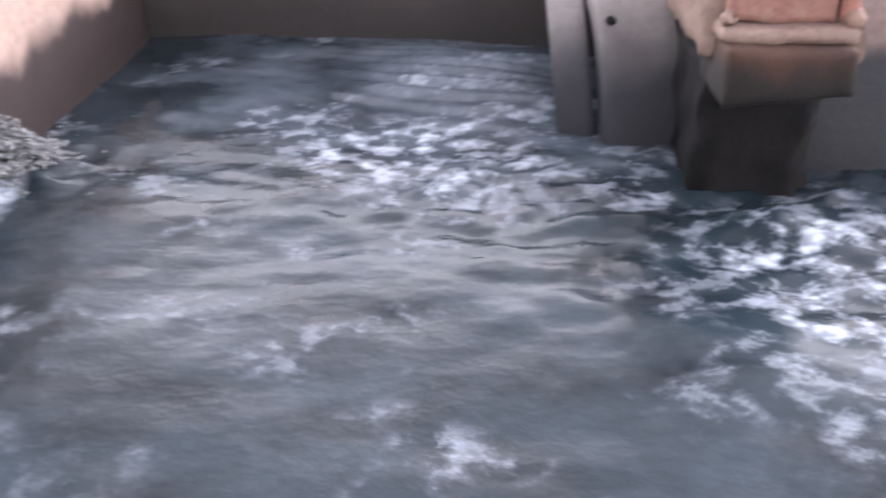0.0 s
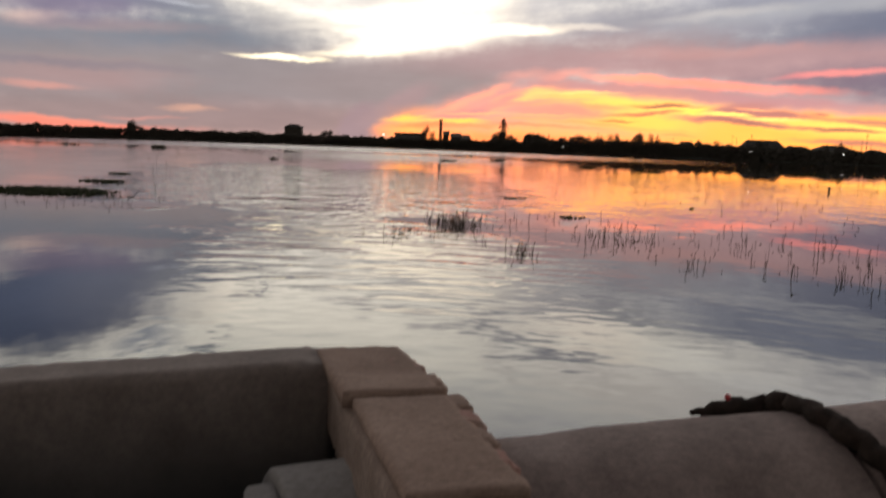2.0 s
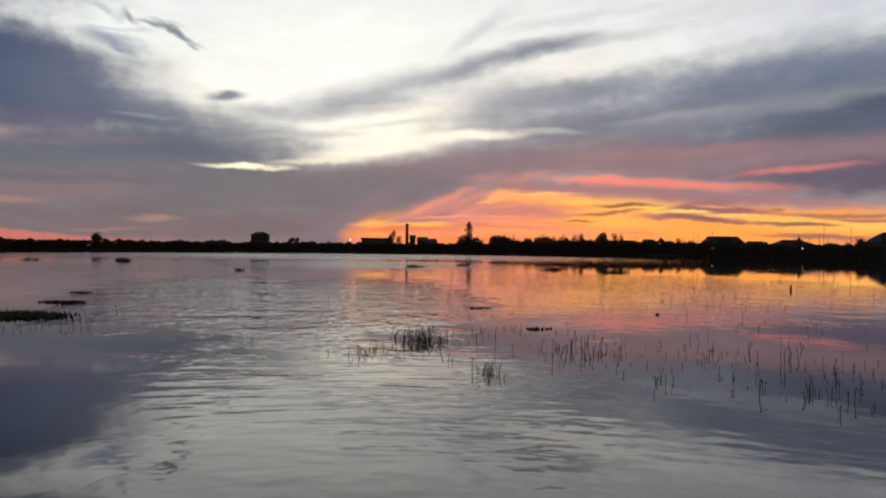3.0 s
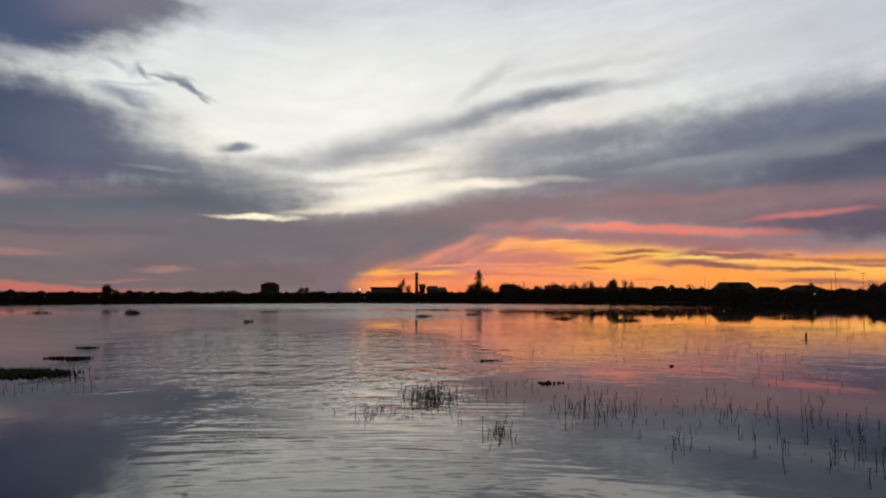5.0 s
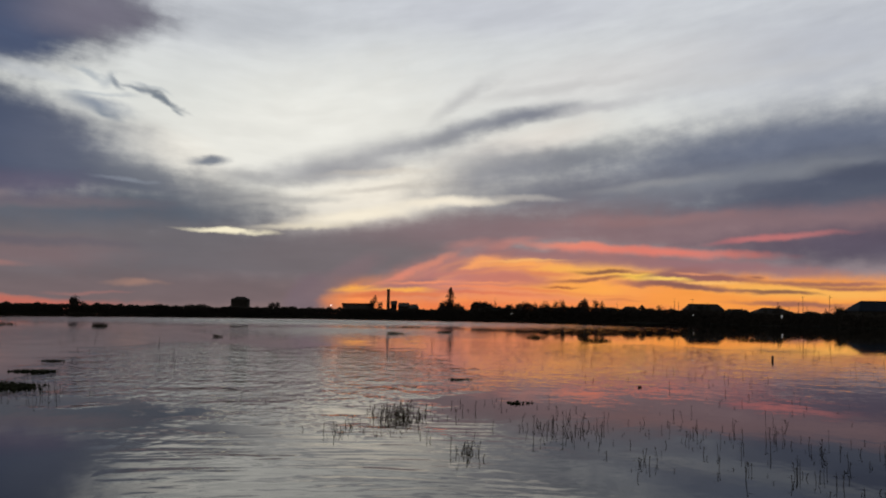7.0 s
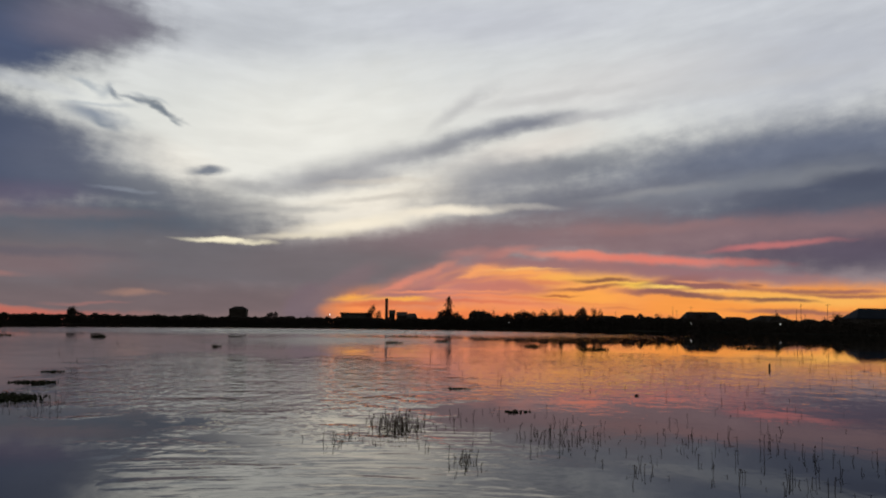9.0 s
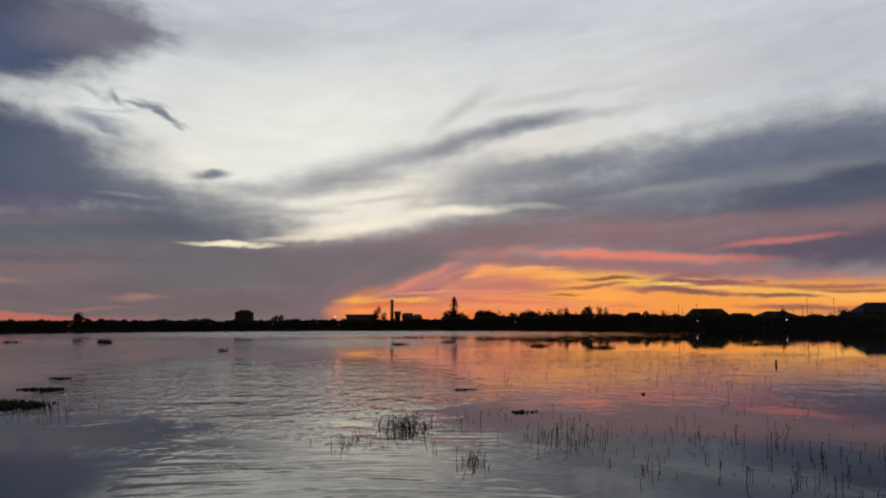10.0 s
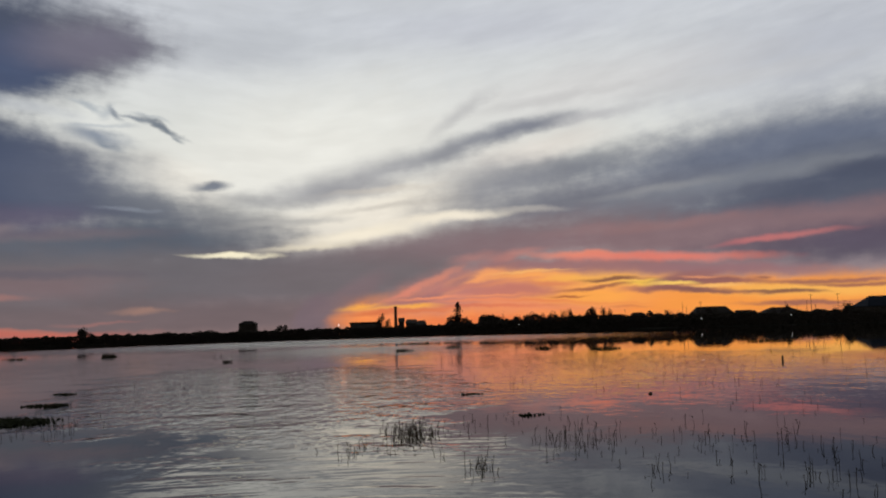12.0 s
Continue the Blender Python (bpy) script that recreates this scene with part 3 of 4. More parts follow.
    sheen = blend(N, L, "MULTIPLY", 1.0, r.outputs[0], calm.outputs[0])
    L.new(blend(N, L, "MULTIPLY", 1.0, sheen, glassy.outputs[0]), P.inputs["Roughness"])
    P.inputs["IOR"].default_value = 1.333
    P.inputs["Specular IOR Level"].default_value = 0.3
    b = N.new("ShaderNodeBump")
    b.inputs["Distance"].default_value = 0.0018
    L.new(fizz.outputs[0], b.inputs["Height"]), L.new(b.outputs[0], P.inputs["Normal"])
    return m


LAKE, CHURN = lake_water(), churned_water()
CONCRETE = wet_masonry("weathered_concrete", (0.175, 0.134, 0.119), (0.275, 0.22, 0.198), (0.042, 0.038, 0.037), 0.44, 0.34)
# paler, pinker copy of the concrete: skylight on the side wall is in its colour
SIDE_CONCRETE_LIT = wet_masonry("side_concrete_lit", (0.42, 0.29, 0.24), (0.56, 0.42, 0.36), (0.045, 0.031, 0.029), 0.33, 0.06)
PIPE_CONCRETE = wet_masonry("pipe_concrete", (0.16, 0.112, 0.10), (0.35, 0.262, 0.235), (0.020, 0.022, 0.027), 0.36, 0.07)
COLLAR_CONCRETE = wet_masonry("collar_concrete", (0.25, 0.225, 0.215), (0.36, 0.33, 0.315), (0.030, 0.032, 0.040), 0.36, 0.20)
CAP = rough_matter("cap_mortar", (0.24, 0.156, 0.122), (0.37, 0.255, 0.205), 0.92, 3, 40, 0.004)
PALE_BRICK = rough_matter("smeared_brick", (0.29, 0.145, 0.118), (0.40, 0.225, 0.19), 0.9, 5, 45, 0.003, (0.38, 0.27, 0.22), 6)
BRICK = rough_matter("red_brick", (0.30, 0.14, 0.105), (0.42, 0.22, 0.18), 0.9, 5, 45, 0.003, (0.34, 0.25, 0.21), 7)
MORTAR = rough_matter("old_mortar", (0.23, 0.16, 0.13), (0.35, 0.26, 0.22), 0.95, 6, 35, 0.006)
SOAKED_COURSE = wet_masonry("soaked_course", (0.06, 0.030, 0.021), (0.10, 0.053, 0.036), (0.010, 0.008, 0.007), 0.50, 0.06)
SOAKED = wet_masonry("soaked_brick", (0.11, 0.06, 0.04), (0.18, 0.105, 0.07), (0.018, 0.015, 0.011), 0.50, 0.06)
FROTH = rough_matter("froth", (0.20, 0.21, 0.22), (0.40, 0.41, 0.42), 0.5, 12, 70, 0.001)
# near-black that holds the shade under the pier's block and inside the bolt hole
SHADE_DARK = rough_matter("shaded_dark", (0.006, 0.006, 0.0065), (0.014, 0.0135, 0.0145), 0.9, 4, 30, 0.006)
ROPE = rough_matter("rotten_rope", (0.018, 0.012, 0.010), (0.05, 0.032, 0.026), 0.95, 12, 60, 0.006)
RUST = rough_matter("rusty_iron", (0.012, 0.009, 0.008), (0.03, 0.018, 0.014), 0.85, 8, 60, 0.002)
RED_PLASTIC = plain_matter("red_plastic", (0.5, 0.06, 0.07), 0.5)
SOIL = rough_matter("grassy_bank", (0.012, 0.015, 0.008), (0.03, 0.029, 0.018), 0.95, 0.06, 1.5, 0.05, (0.032, 0.026, 0.018), 0.02)
LEAF = rough_matter("foliage", (0.066, 0.056, 0.044), (0.086, 0.072, 0.058), 0.95, 0.25, 3, 0.02)
BARK = rough_matter("bark", (0.06, 0.045, 0.035), (0.13, 0.10, 0.08), 0.95, 3, 20, 0.01)
REED = rough_matter("dead_reed", (0.035, 0.027, 0.018), (0.085, 0.064, 0.042), 0.85, 10, 60, 0.001)
WEED = rough_matter("water_weed", (0.022, 0.030, 0.012), (0.06, 0.065, 0.028), 0.85, 3, 30, 0.01)
PLASTER = rough_matter("house_plaster", (0.05, 0.042, 0.035), (0.09, 0.076, 0.063), 0.9, 0.5, 6, 0.003)
TIN = rough_matter("tin_roof", (0.03, 0.026, 0.024), (0.06, 0.05, 0.046), 0.9, 0.4, 5, 0.004)
BLUE_TIN = rough_matter("blue_tin_roof", (0.012, 0.020, 0.036), (0.020, 0.032, 0.056), 0.9, 0.4, 5, 0.004)
SHED = rough_matter("shed_sheeting", (0.10, 0.09, 0.08), (0.17, 0.155, 0.14), 0.7, 0.3, 4, 0.004)
DARK_GLASS = plain_matter("window_glass", (0.02, 0.022, 0.025), 0.1)
WOOD = rough_matter("old_wood", (0.10, 0.07, 0.05), (0.2, 0.15, 0.11), 0.85, 4, 30, 0.003)
LIT = plain_matter("lit_lamp", (0.9, 0.92, 0.95), 0.4, 0.0, ((0.95, 0.98, 1.0), 1.5))

# ---- building helpers ----
TURN = 17.64  # the outlet's walls and pipe stand turned by this to the lake
OUTLET = pose(0, 0, 0, 0, 0, TURN)


def mesh_of(name, verts, faces, material, smooth=True):
    me = bpy.data.meshes.new(name)
    me.from_pydata([tuple(v) for v in verts], [], [tuple(f) for f in faces])
    me.materials.append(material)
    if smooth:
        me.polygons.foreach_set("use_smooth", [True] * len(me.polygons))
    me.update()
    return me


def part(name, me, parent=None, label="", at=None):
    """Links a mesh as one object, under a thing or a part where one is given."""
    ob = new(name, me)
    if parent:
        ob.parent = parent
    if at is not None:
        ob.matrix_basis = at
    return tagged(ob, label)


def thing(name, label, category, at=None, group="", kind=""):
    ob = new(name)
    if at is not None:
        ob.matrix_basis = at
    return tagged(ob, label, category, group, kind)


def worn_box(x0, x1, y0, y1, z0, z1, cell=0.05, wear=0.012, lumps=0.006, seed=0):
    """Vertices and faces of a block with rounded, chipped edges and an uneven surface."""
    lo, hi = np.array((x0, y0, z0)), np.array((x1, y1, z1))
    count = np.maximum(1, np.round((hi - lo) / cell).astype(int))
    index, verts, faces = {}, [], []

    def vert(key):
        if key not in index:
            k = np.array(key)
            p = lo + (hi - lo) * k / count
            side = (k == count).astype(float) - (k == 0)
            at = Vector(p) * 9 + Vector((seed * 7.3, 0, 0))
            if abs(side).sum() >= 2:
                p = p - side * wear * (0.45 + 1.1 * max(0, noise.noise(at * 1.7) + 0.35))
            p = p + np.array(noise.noise_vector(at)) * lumps
            index[key] = len(verts)
            verts.append(p)
        return index[key]

    for axis in range(3):
        a, b = [n for n in range(3) if n != axis]
        for end in (0, count[axis]):
            for i in range(count[a]):
                for j in range(count[b]):
                    ring = []
                    for di, dj in ((0, 0), (1, 0), (1, 1), (0, 1)):
                        key = [0, 0, 0]
                        key[axis], key[a], key[b] = int(end), i + di, j + dj
                        ring.append(vert(tuple(key)))
                    flip = (end == 0) != (axis == 1)
                    faces.append(ring[::-1] if flip else ring)
    return verts, faces


def join(*pieces):
    verts, faces = [], []
    for v, f in pieces:
        n = len(verts)
        verts += list(v)
        faces += [tuple(i + n for i in g) for g in f]
    return verts, faces


def tube(path, radii, sides=8, cap=True, wobble=0.0, seed=0):
    """A tube along a path of points, with a radius at each."""
    verts, faces = [], []
    pts = [Vector(p) for p in path]
    for i, p in enumerate(pts):
        d = (pts[min(i + 1, len(pts) - 1)] - pts[max(i - 1, 0)]).normalized()
        ref = Vector((0, 0, 1)) if abs(d.z) < 0.9 else Vector((1, 0, 0))
        a = d.cross(ref).normalized()
        b = d.cross(a)
        for k in range(sides):
            w = 2 * math.pi * k / sides
            r = radii[i] * (1 + wobble * noise.noise(Vector((i * 0.35 + seed, math.cos(w) * 1.5, math.sin(w) * 1.5))))
            verts.append(p + (a * math.cos(w) + b * math.sin(w)) * r)
    for i in range(len(pts) - 1):
        for k in range(sides):
            faces.append((i * sides + k, i * sides + (k + 1) % sides, (i + 1) * sides + (k + 1) % sides, (i + 1) * sides + k))
    if cap:
        faces.append(tuple(range(sides))[::-1])
        faces.append(tuple((len(pts) - 1) * sides + k for k in range(sides)))
    return verts, faces


def pipe_piece(u0, u1, outer, inner, lumps=0.006, seed=0, step=0.06, sides=72, lip=0.015):
    """A hollow concrete cylinder along x, with rounded rims."""
    rows = [(u0 + lip, inner), (u0, inner + lip), (u0, outer - lip), (u0 + lip, outer)]
    n = max(1, int((u1 - u0 - 2 * lip) / step))
    rows += [(u0 + lip + (u1 - u0 - 2 * lip) * i / n, outer) for i in range(1, n + 1)]
    rows += [(u1, outer - lip), (u1, inner + lip), (u1 - lip, inner)]
    verts, faces = [], []
    for u, r in rows:
        for k in range(sides):
            w = 2 * math.pi * k / sides
            p = Vector((u, math.cos(w) * r, math.sin(w) * r))
            d = noise.noise(p * 3 + Vector((seed, 0, 0))) * lumps + noise.noise(p * 14) * lumps * 0.4
            verts.append(Vector((u, math.cos(w) * (r + d), math.sin(w) * (r + d))))
    m = len(rows)
    for i in range(m):
        for k in range(sides):
            j, l = (i + 1) % m, (k + 1) % sides
            faces.append((i * sides + k, i * sides + l, j * sides + l, j * sides + k))
    return verts, faces


def clumps(centres, sizes, seed=0):
    """Many small ragged leaf clumps: squashed octahedra with uneven corners."""
    rng = np.random.default_rng(seed)
    base = np.array([(1, 0, 0), (-1, 0, 0), (0, 1, 0), (0, -1, 0), (0, 0, 1), (0, 0, -1)], float)
    tri = [(0, 2, 4), (2, 1, 4), (1, 3, 4), (3, 0, 4), (2, 0, 5), (1, 2, 5), (3, 1, 5), (0, 3, 5)]
    verts, faces = [], []
    for c, s in zip(centres, sizes):
        n = len(verts)
        a = rng.uniform(0, 6.28)
        turn = np.array([(math.cos(a), -math.sin(a), 0), (math.sin(a), math.cos(a), 0), (0, 0, 1)])
        body = (base * rng.uniform(0.55, 1.35, (6, 1)) * (1, 1, 0.75)) @ turn.T + rng.normal(0, 0.12, (6, 3))
        verts += list(np.asarray(c) + body * s)
        faces += [tuple(i + n for i in t) for t in tri]
    return verts, faces


# ---- ground and water ----
SHORE = ((-180, 2.2), (-120, 2.6), (-95, 9), (-70, 300), (-45, 900), (-26, 900), (-12, 880), (-3, 820), (1, 790), (8, 720),
         (18, 600), (26, 500), (36, 380), (60, 120), (95, 9), (120, 2.6), (180, 2.2))


def shore(az):
    return float(np.interp(az, [a for a, _ in SHORE], [d for _, d in SHORE]))


def ground():
    """One sheet: the lake bed, the banks and the flat land to the horizon."""
    steps = [(0.3, -0.9), (0.8, -0.9), (0.97, -0.35), (0.995, -0.03), (1.003, 0.12), (1.012, 0.7), (1.03, 1.0), (1.1, 1.1), (1.3, 1.0), (1.8, 1.2)]
    az = np.arange(-180, 180, 1.0)
    verts, faces = [(0.3, -1.2, -0.9)], []
    for k, z in steps + [(None, 1.2), (None, 1.5)]:
        for n, a in enumerate(az):
            d = shore(a)
            r = d * k * (1 + 0.02 * noise.noise(Vector((a * 0.35, 0, 3))) * (d > 20)) if k else (max(d * 2.4, 900) if z == 1.2 else 4600)
            here = Vector((math.sin(radians(a)), math.cos(radians(a)), 0)) * r
            up = z + (0.25 * noise.noise(here * (0.9 if d < 20 else 0.04)) if z > 0.5 else 0)
            if d < 5 and z > 0.5:
                up = 0.55 + 0.4 * (up - 0.6)
            verts.append((0.3 + r * math.sin(radians(a)), -1.2 + r * math.cos(radians(a)), up))
    n = len(az)
    for k in range(n):
        faces.append((0, 1 + (k + 1) % n, 1 + k))
    for ring in range(len(steps) + 1):
        for k in range(n):
            a, b = 1 + ring * n, 1 + (ring + 1) * n
            faces.append((a + k, a + (k + 1) % n, b + (k + 1) % n, b + k))
    return part("ground", mesh_of("ground", verts, [f[::-1] for f in faces], SOIL))


tagged(ground(), "flat grassy banks and fields round the lake", "ground", kind="structure")

# the lake, with the outlet basin let into it
BASIN = (-1.9, 6.0, -3.0, 4.25)
u0, u1, v0, v1 = BASIN
far = 4500
lake_verts = [(-far, -far, 0), (far, -far, 0), (far, far, 0), (-far, far, 0), (u0, v0, 0), (u1, v0, 0), (u1, v1, 0), (u0, v1, 0)]
lake = part("water_lake", mesh_of("lake", lake_verts, [(0, 1, 5, 4), (1, 2, 6, 5), (2, 3, 7, 6), (3, 0, 4, 7)], LAKE), at=OUTLET)
tagged(lake, "calm lake mirroring the sunset sky, rippled in patches", "lake", kind="structure")


def churn():
    """The basin's heaving surface; highest where the outflow wells up, smoother under the far wall."""
    step = 0.026
    us, vs = np.arange(u0, u1 + step, step), np.arange(v0, v1 + step, step)
    verts = []
    for v in vs:
        for u in us:
            p = Vector((u, v, 0))
            q = p + Vector((noise.noise(p * 1.3), noise.noise(p * 1.3 + Vector((9, 0, 0))), 0)) * 0.13
            near = math.exp(-((u - 1.1) ** 2 / 1.3 + (v - 2.4) ** 2 / 0.5))
            s = Vector((q.x * 0.7, q.y * 1.25, 0))
            z = 0.038 * noise.noise(q * 1.5) + 0.006 * noise.noise(s * 4.1) + (0.004 + 0.018 * near) * noise.noise(s * 8) + (0.002 + 0.013 * near) * noise.noise(s * 17)
            mouth = math.exp(-((u - 0.1) ** 2 / 0.30 + (v - 3.60) ** 2 / 0.16))
            z += mouth * (0.06 + 0.016 * math.sin((v - 0.28 * (0.5 - u) ** 2) * 55 + 2.5 * noise.noise(q * 2)))
            foot = math.exp(-((u - 1.15) ** 2 / 0.10 + (v - 2.25) ** 2 / 0.03))
            z += foot * 0.05 * (0.8 + noise.noise(s * 6))
            z *= 0.42 + 0.58 * min(1.0, max(0.0, (v - 1.1 + 0.35 * max(0, u - 0.6)) / 1.1))
            still = min(1.0, max(0.85, (3.9 - v) / 1.2))
            z = z * still + 0.05 * math.exp(-((u + 1.30) ** 2 / 0.03 + (v - 2.45) ** 2 / 0.07)) * (0.9 + noise.noise(q * 11) + 0.5 * noise.noise(q * 23))
            rim = min(1.0, (u1 - u) / 1.6, (v - v0) / 1.0)
            verts.append((u, v, 0.005 + z * rim))
    n = len(us)
    faces = [(j * n + i, j * n + i + 1, (j + 1) * n + i + 1, (j + 1) * n + i) for j in range(len(vs) - 1) for i in range(n - 1)]
    return part("water_basin", mesh_of("basin_water", verts, faces, CHURN), at=OUTLET)


tagged(churn(), "grey churned water with white foam in the outlet basin", "water", kind="structure")


def wall_spray():
    """Froth thrown up where the outflow strikes the side wall: a heap of small bubbles and drops."""
    rng = np.random.default_rng(21)
    centres, sizes = [], []
    for _ in range(1500):
        along, reach = rng.normal(0, 0.14), abs(rng.normal(0, 0.09))
        top = 0.24 * math.exp(-(along / 0.17) ** 2 - (reach / 0.13) ** 2) * (0.75 + 0.5 * noise.noise(Vector((along * 16, reach * 16, 0))))
        centres.append((-1.42 + reach, 2.50 + along, 0.01 + max(0.0, top) * rng.uniform(0, 1) ** 0.6))
        sizes.append(rng.uniform(0.004, 0.014))
    return part("water_spray", mesh_of("wall_spray", *clumps(centres, sizes, 22), FROTH), at=OUTLET)


tagged(wall_spray(), "white froth splashing up against the basin's side wall", "water", kind="stuff")

# ---- the outlet: walls, pier, pipe ----
wall = worn_box(-3.2, 0.90, 4.10, 4.47, -0.8, 0.80, 0.05, 0.010, 0.007, 1)
for p in wall[0]:
    p[2] += (0.048 * p[0] - 0.014 - 0.02 * (p[0] > 0.8)) * (p[2] > 0)
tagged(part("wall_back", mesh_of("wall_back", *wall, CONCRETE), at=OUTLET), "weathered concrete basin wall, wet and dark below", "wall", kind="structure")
# this wall's pale upper part has the sky's light painted in
side = worn_box(-1.75, -1.43, -3.0, 4.09, -0.8, 0.72, 0.07, 0.012, 0.008, 2)
tagged(part("wall_side", mesh_of("wall_side", *side, SIDE_CONCRETE_LIT), at=OUTLET), "weathered concrete side wall of the basin, skylight painted in above, wet below", "wall", kind="structure")

pier = thing("brick_pier", "short plastered brick pier with chipped mortar caps straddling the pipe", "pier", OUTLET)
body = worn_box(0.862, 1.255, 2.47, 4.44, 0.45, 0.772, 0.05, 0.012, 0.008, 3)
part("body", mesh_of("pier_body", *body, MORTAR), pier)
part("cap_slab", mesh_of("cap_near", *worn_box(0.872, 1.28, 2.43, 3.47, 0.775, 0.830, 0.03, 0.007, 0.004, 4), CAP), pier, "sandy mortar cap with a chipped edge")
far_cap = worn_box(0.835, 1.275, 3.49, 4.45, 0.772, 0.815, 0.03, 0.007, 0.005, 5)
for p in far_cap[0]:  # the far slab has tipped up over the joint
    p[2] += 0.034 * (4.45 - p[1]) * (p[2] > 0.79)
part("cap_slab", mesh_of("cap_far", *far_cap, CAP), pier, "sandy mortar cap with a chipped edge")
part("brick", mesh_of("end_brick", *worn_box(0.915, 1.232, 2.415, 2.475, 0.580, 0.777, 0.03, 0.006, 0.004, 6), PALE_BRICK), pier, "pinkish brick smeared with mortar in the end of the pier")
part("brick", mesh_of("corner_brick", *worn_box(1.236, 1.290, 2.41, 2.475, 0.588, 0.776, 0.025, 0.005, 0.004, 16), BRICK), pier, "chipped red brick at the pier's corner")
for n, (v, reach) in enumerate(((3.40, 1.352), (3.17, 1.338), (2.95, 1.322), (2.72, 1.315), (3.74, 1.335), (4.02, 1.305))):
    stub = worn_box(1.12, reach, v - 0.1, v + 0.1, 0.72, 0.826, 0.03, 0.018, 0.006, 20 + n)
    part("brick", mesh_of("edge_brick", *stub, PALE_BRICK if n % 2 else CAP), pier, "brick end jutting from the broken edge")
part("mortar_ledge", mesh_of("ledge", *worn_box(0.885, 1.285, 2.35, 2.50, 0.535, 0.582, 0.02, 0.008, 0.008, 7), MORTAR), pier, "lumpy pale mortar ledge")
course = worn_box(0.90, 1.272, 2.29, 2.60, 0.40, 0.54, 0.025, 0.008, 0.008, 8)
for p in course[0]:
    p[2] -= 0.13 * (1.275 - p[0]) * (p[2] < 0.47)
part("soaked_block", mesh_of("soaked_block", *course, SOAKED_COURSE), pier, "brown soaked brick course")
# the block's shade is put into the footing's colour
part("footing", mesh_of("footing", *worn_box(0.90, 1.28, 2.48, 4.30, -0.8, 0.45, 0.04, 0.03, 0.025, 9), SHADE_DARK), pier, "footing with the shade under the block painted in")

part("mortar_smear", mesh_of("mortar_smear", *worn_box(1.25, 1.40, 2.60, 2.80, 0.37, 0.52, 0.02, 0.04, 0.03, 33), MORTAR), pier, "rough mortar smeared between pier and pipe")
part("mortar_lump", mesh_of("mortar_lump", *worn_box(1.245, 1.303, 2.37, 2.44, 0.575, 0.632, 0.02, 0.010, 0.008, 31), CAP), pier, "pale crumb of mortar on the corner")
part("mortar_lump", mesh_of("corner_lump", *worn_box(0.885, 0.935, 2.37, 2.43, 0.575, 0.625, 0.02, 0.018, 0.012, 32), MORTAR), pier, "crumbling mortar at the ledge's end")

# the pipe falls a little towards the basin; its end pieces have sagged out of line
PIPE_AT = OUTLET @ pose(2.0, 3.348, -0.039, 0, -2.87, 0)
pipe = thing("concrete_pipe", "large weathered concrete pipe half sunk in the basin water", "pipe", PIPE_AT)
back = PIPE_AT.inverted()
part("barrel", mesh_of("barrel", *pipe_piece(-0.95, 1.0, 0.69, 0.58, 0.012, 1, 0.08), PIPE_CONCRETE), pipe)
part("barrel", mesh_of("barrel_on", *pipe_piece(1.03, 7.0, 0.685, 0.58, 0.012, 6, 0.1), PIPE_CONCRETE), pipe)
collar = part("collar", mesh_of("collar", *pipe_piece(0, 0.46, 0.56, 0.43, 0.008, 2, 0.04), COLLAR_CONCRETE), pipe, "grey concrete collar with a bolt hole",
              back @ OUTLET @ pose(0.59, 3.397, -0.015, 0, -1.4, 6.4))
part("spigot_ring", mesh_of("spigot_ring", *pipe_piece(0, 0.14, 0.474, 0.38, 0.006, 3, 0.03), COLLAR_CONCRETE), pipe, "narrower end ring of the pipe",
     back @ OUTLET @ pose(0.510, 3.407, -0.008, 0, -8.1, -1.8))
# no hole is cut: a dark disc paints the shade inside it
hole = tube([(0.045, 0, 0), (0.045, 0, 0.02)], [0.020, 0.020], 14)
part("bolt_hole", mesh_of("bolt_hole", *hole, SHADE_DARK), collar, "dark bolt hole", Matrix.Rotation(radians(41), 4, "X") @ Matrix.Translation((0, 0, 0.545)))

# a rotten rope round the joint of the pipe, one end trailing along its crest
turns = ((2.55, 112), (2.68, 112), (2.82, 111), (2.93, 108), (2.99, 101), (3.0, 92), (3.0, 82), (3.02, 71), (3.06, 62), (3.10, 53), (3.13, 42), (3.14, 30))
rope_path = []
for i in range(45):
    s = i / 4
    u = float(np.interp(s, range(12), [p for p, _ in turns])) - 2.0 + 0.012 * math.sin(i * 1.3)
    w = radians(float(np.interp(s, range(12), [q for _, q in turns])))
    r = 0.715 + 0.008 * math.sin(i * 1.9)
    rope_path.append((u, -math.cos(w) * r, math.sin(w) * r))
rope = thing("rope", "thick frayed dark rope round the joint of the concrete pipe", "rope", PIPE_AT)
part("strand", mesh_of("rope_strand", *tube(rope_path, [0.012 + 0.040 * min(1, i / 7) for i in range(45)], 10, True, 0.3, 3), ROPE), rope)
rng = random.Random(5)
frays = []
for i in range(60):
    p = Vector(rope_path[rng.randrange(6, 44)])
    d = Vector((rng.gauss(0, 1), rng.gauss(0, 1), rng.gauss(0.3, 1))).normalized()
    frays.append(tube([p, p + d * 0.045 + Vector((0, 0, 0.01)), p + d * rng.uniform(0.048, 0.06)], [0.006, 0.004, 0.001], 4, False))
tagged(part("fray", mesh_of("rope_frays", *join(*frays), ROPE), rope), kind="stuff")
float_ball = [(0.017 * math.cos(a) * math.sin(b), 0.017 * math.sin(a) * math.sin(b), 0.017 * math.cos(b)) for b in (0.05, 0.6, 1.2, 1.8, 2.4, 3.09) for a in [k * 0.785 for k in range(8)]]
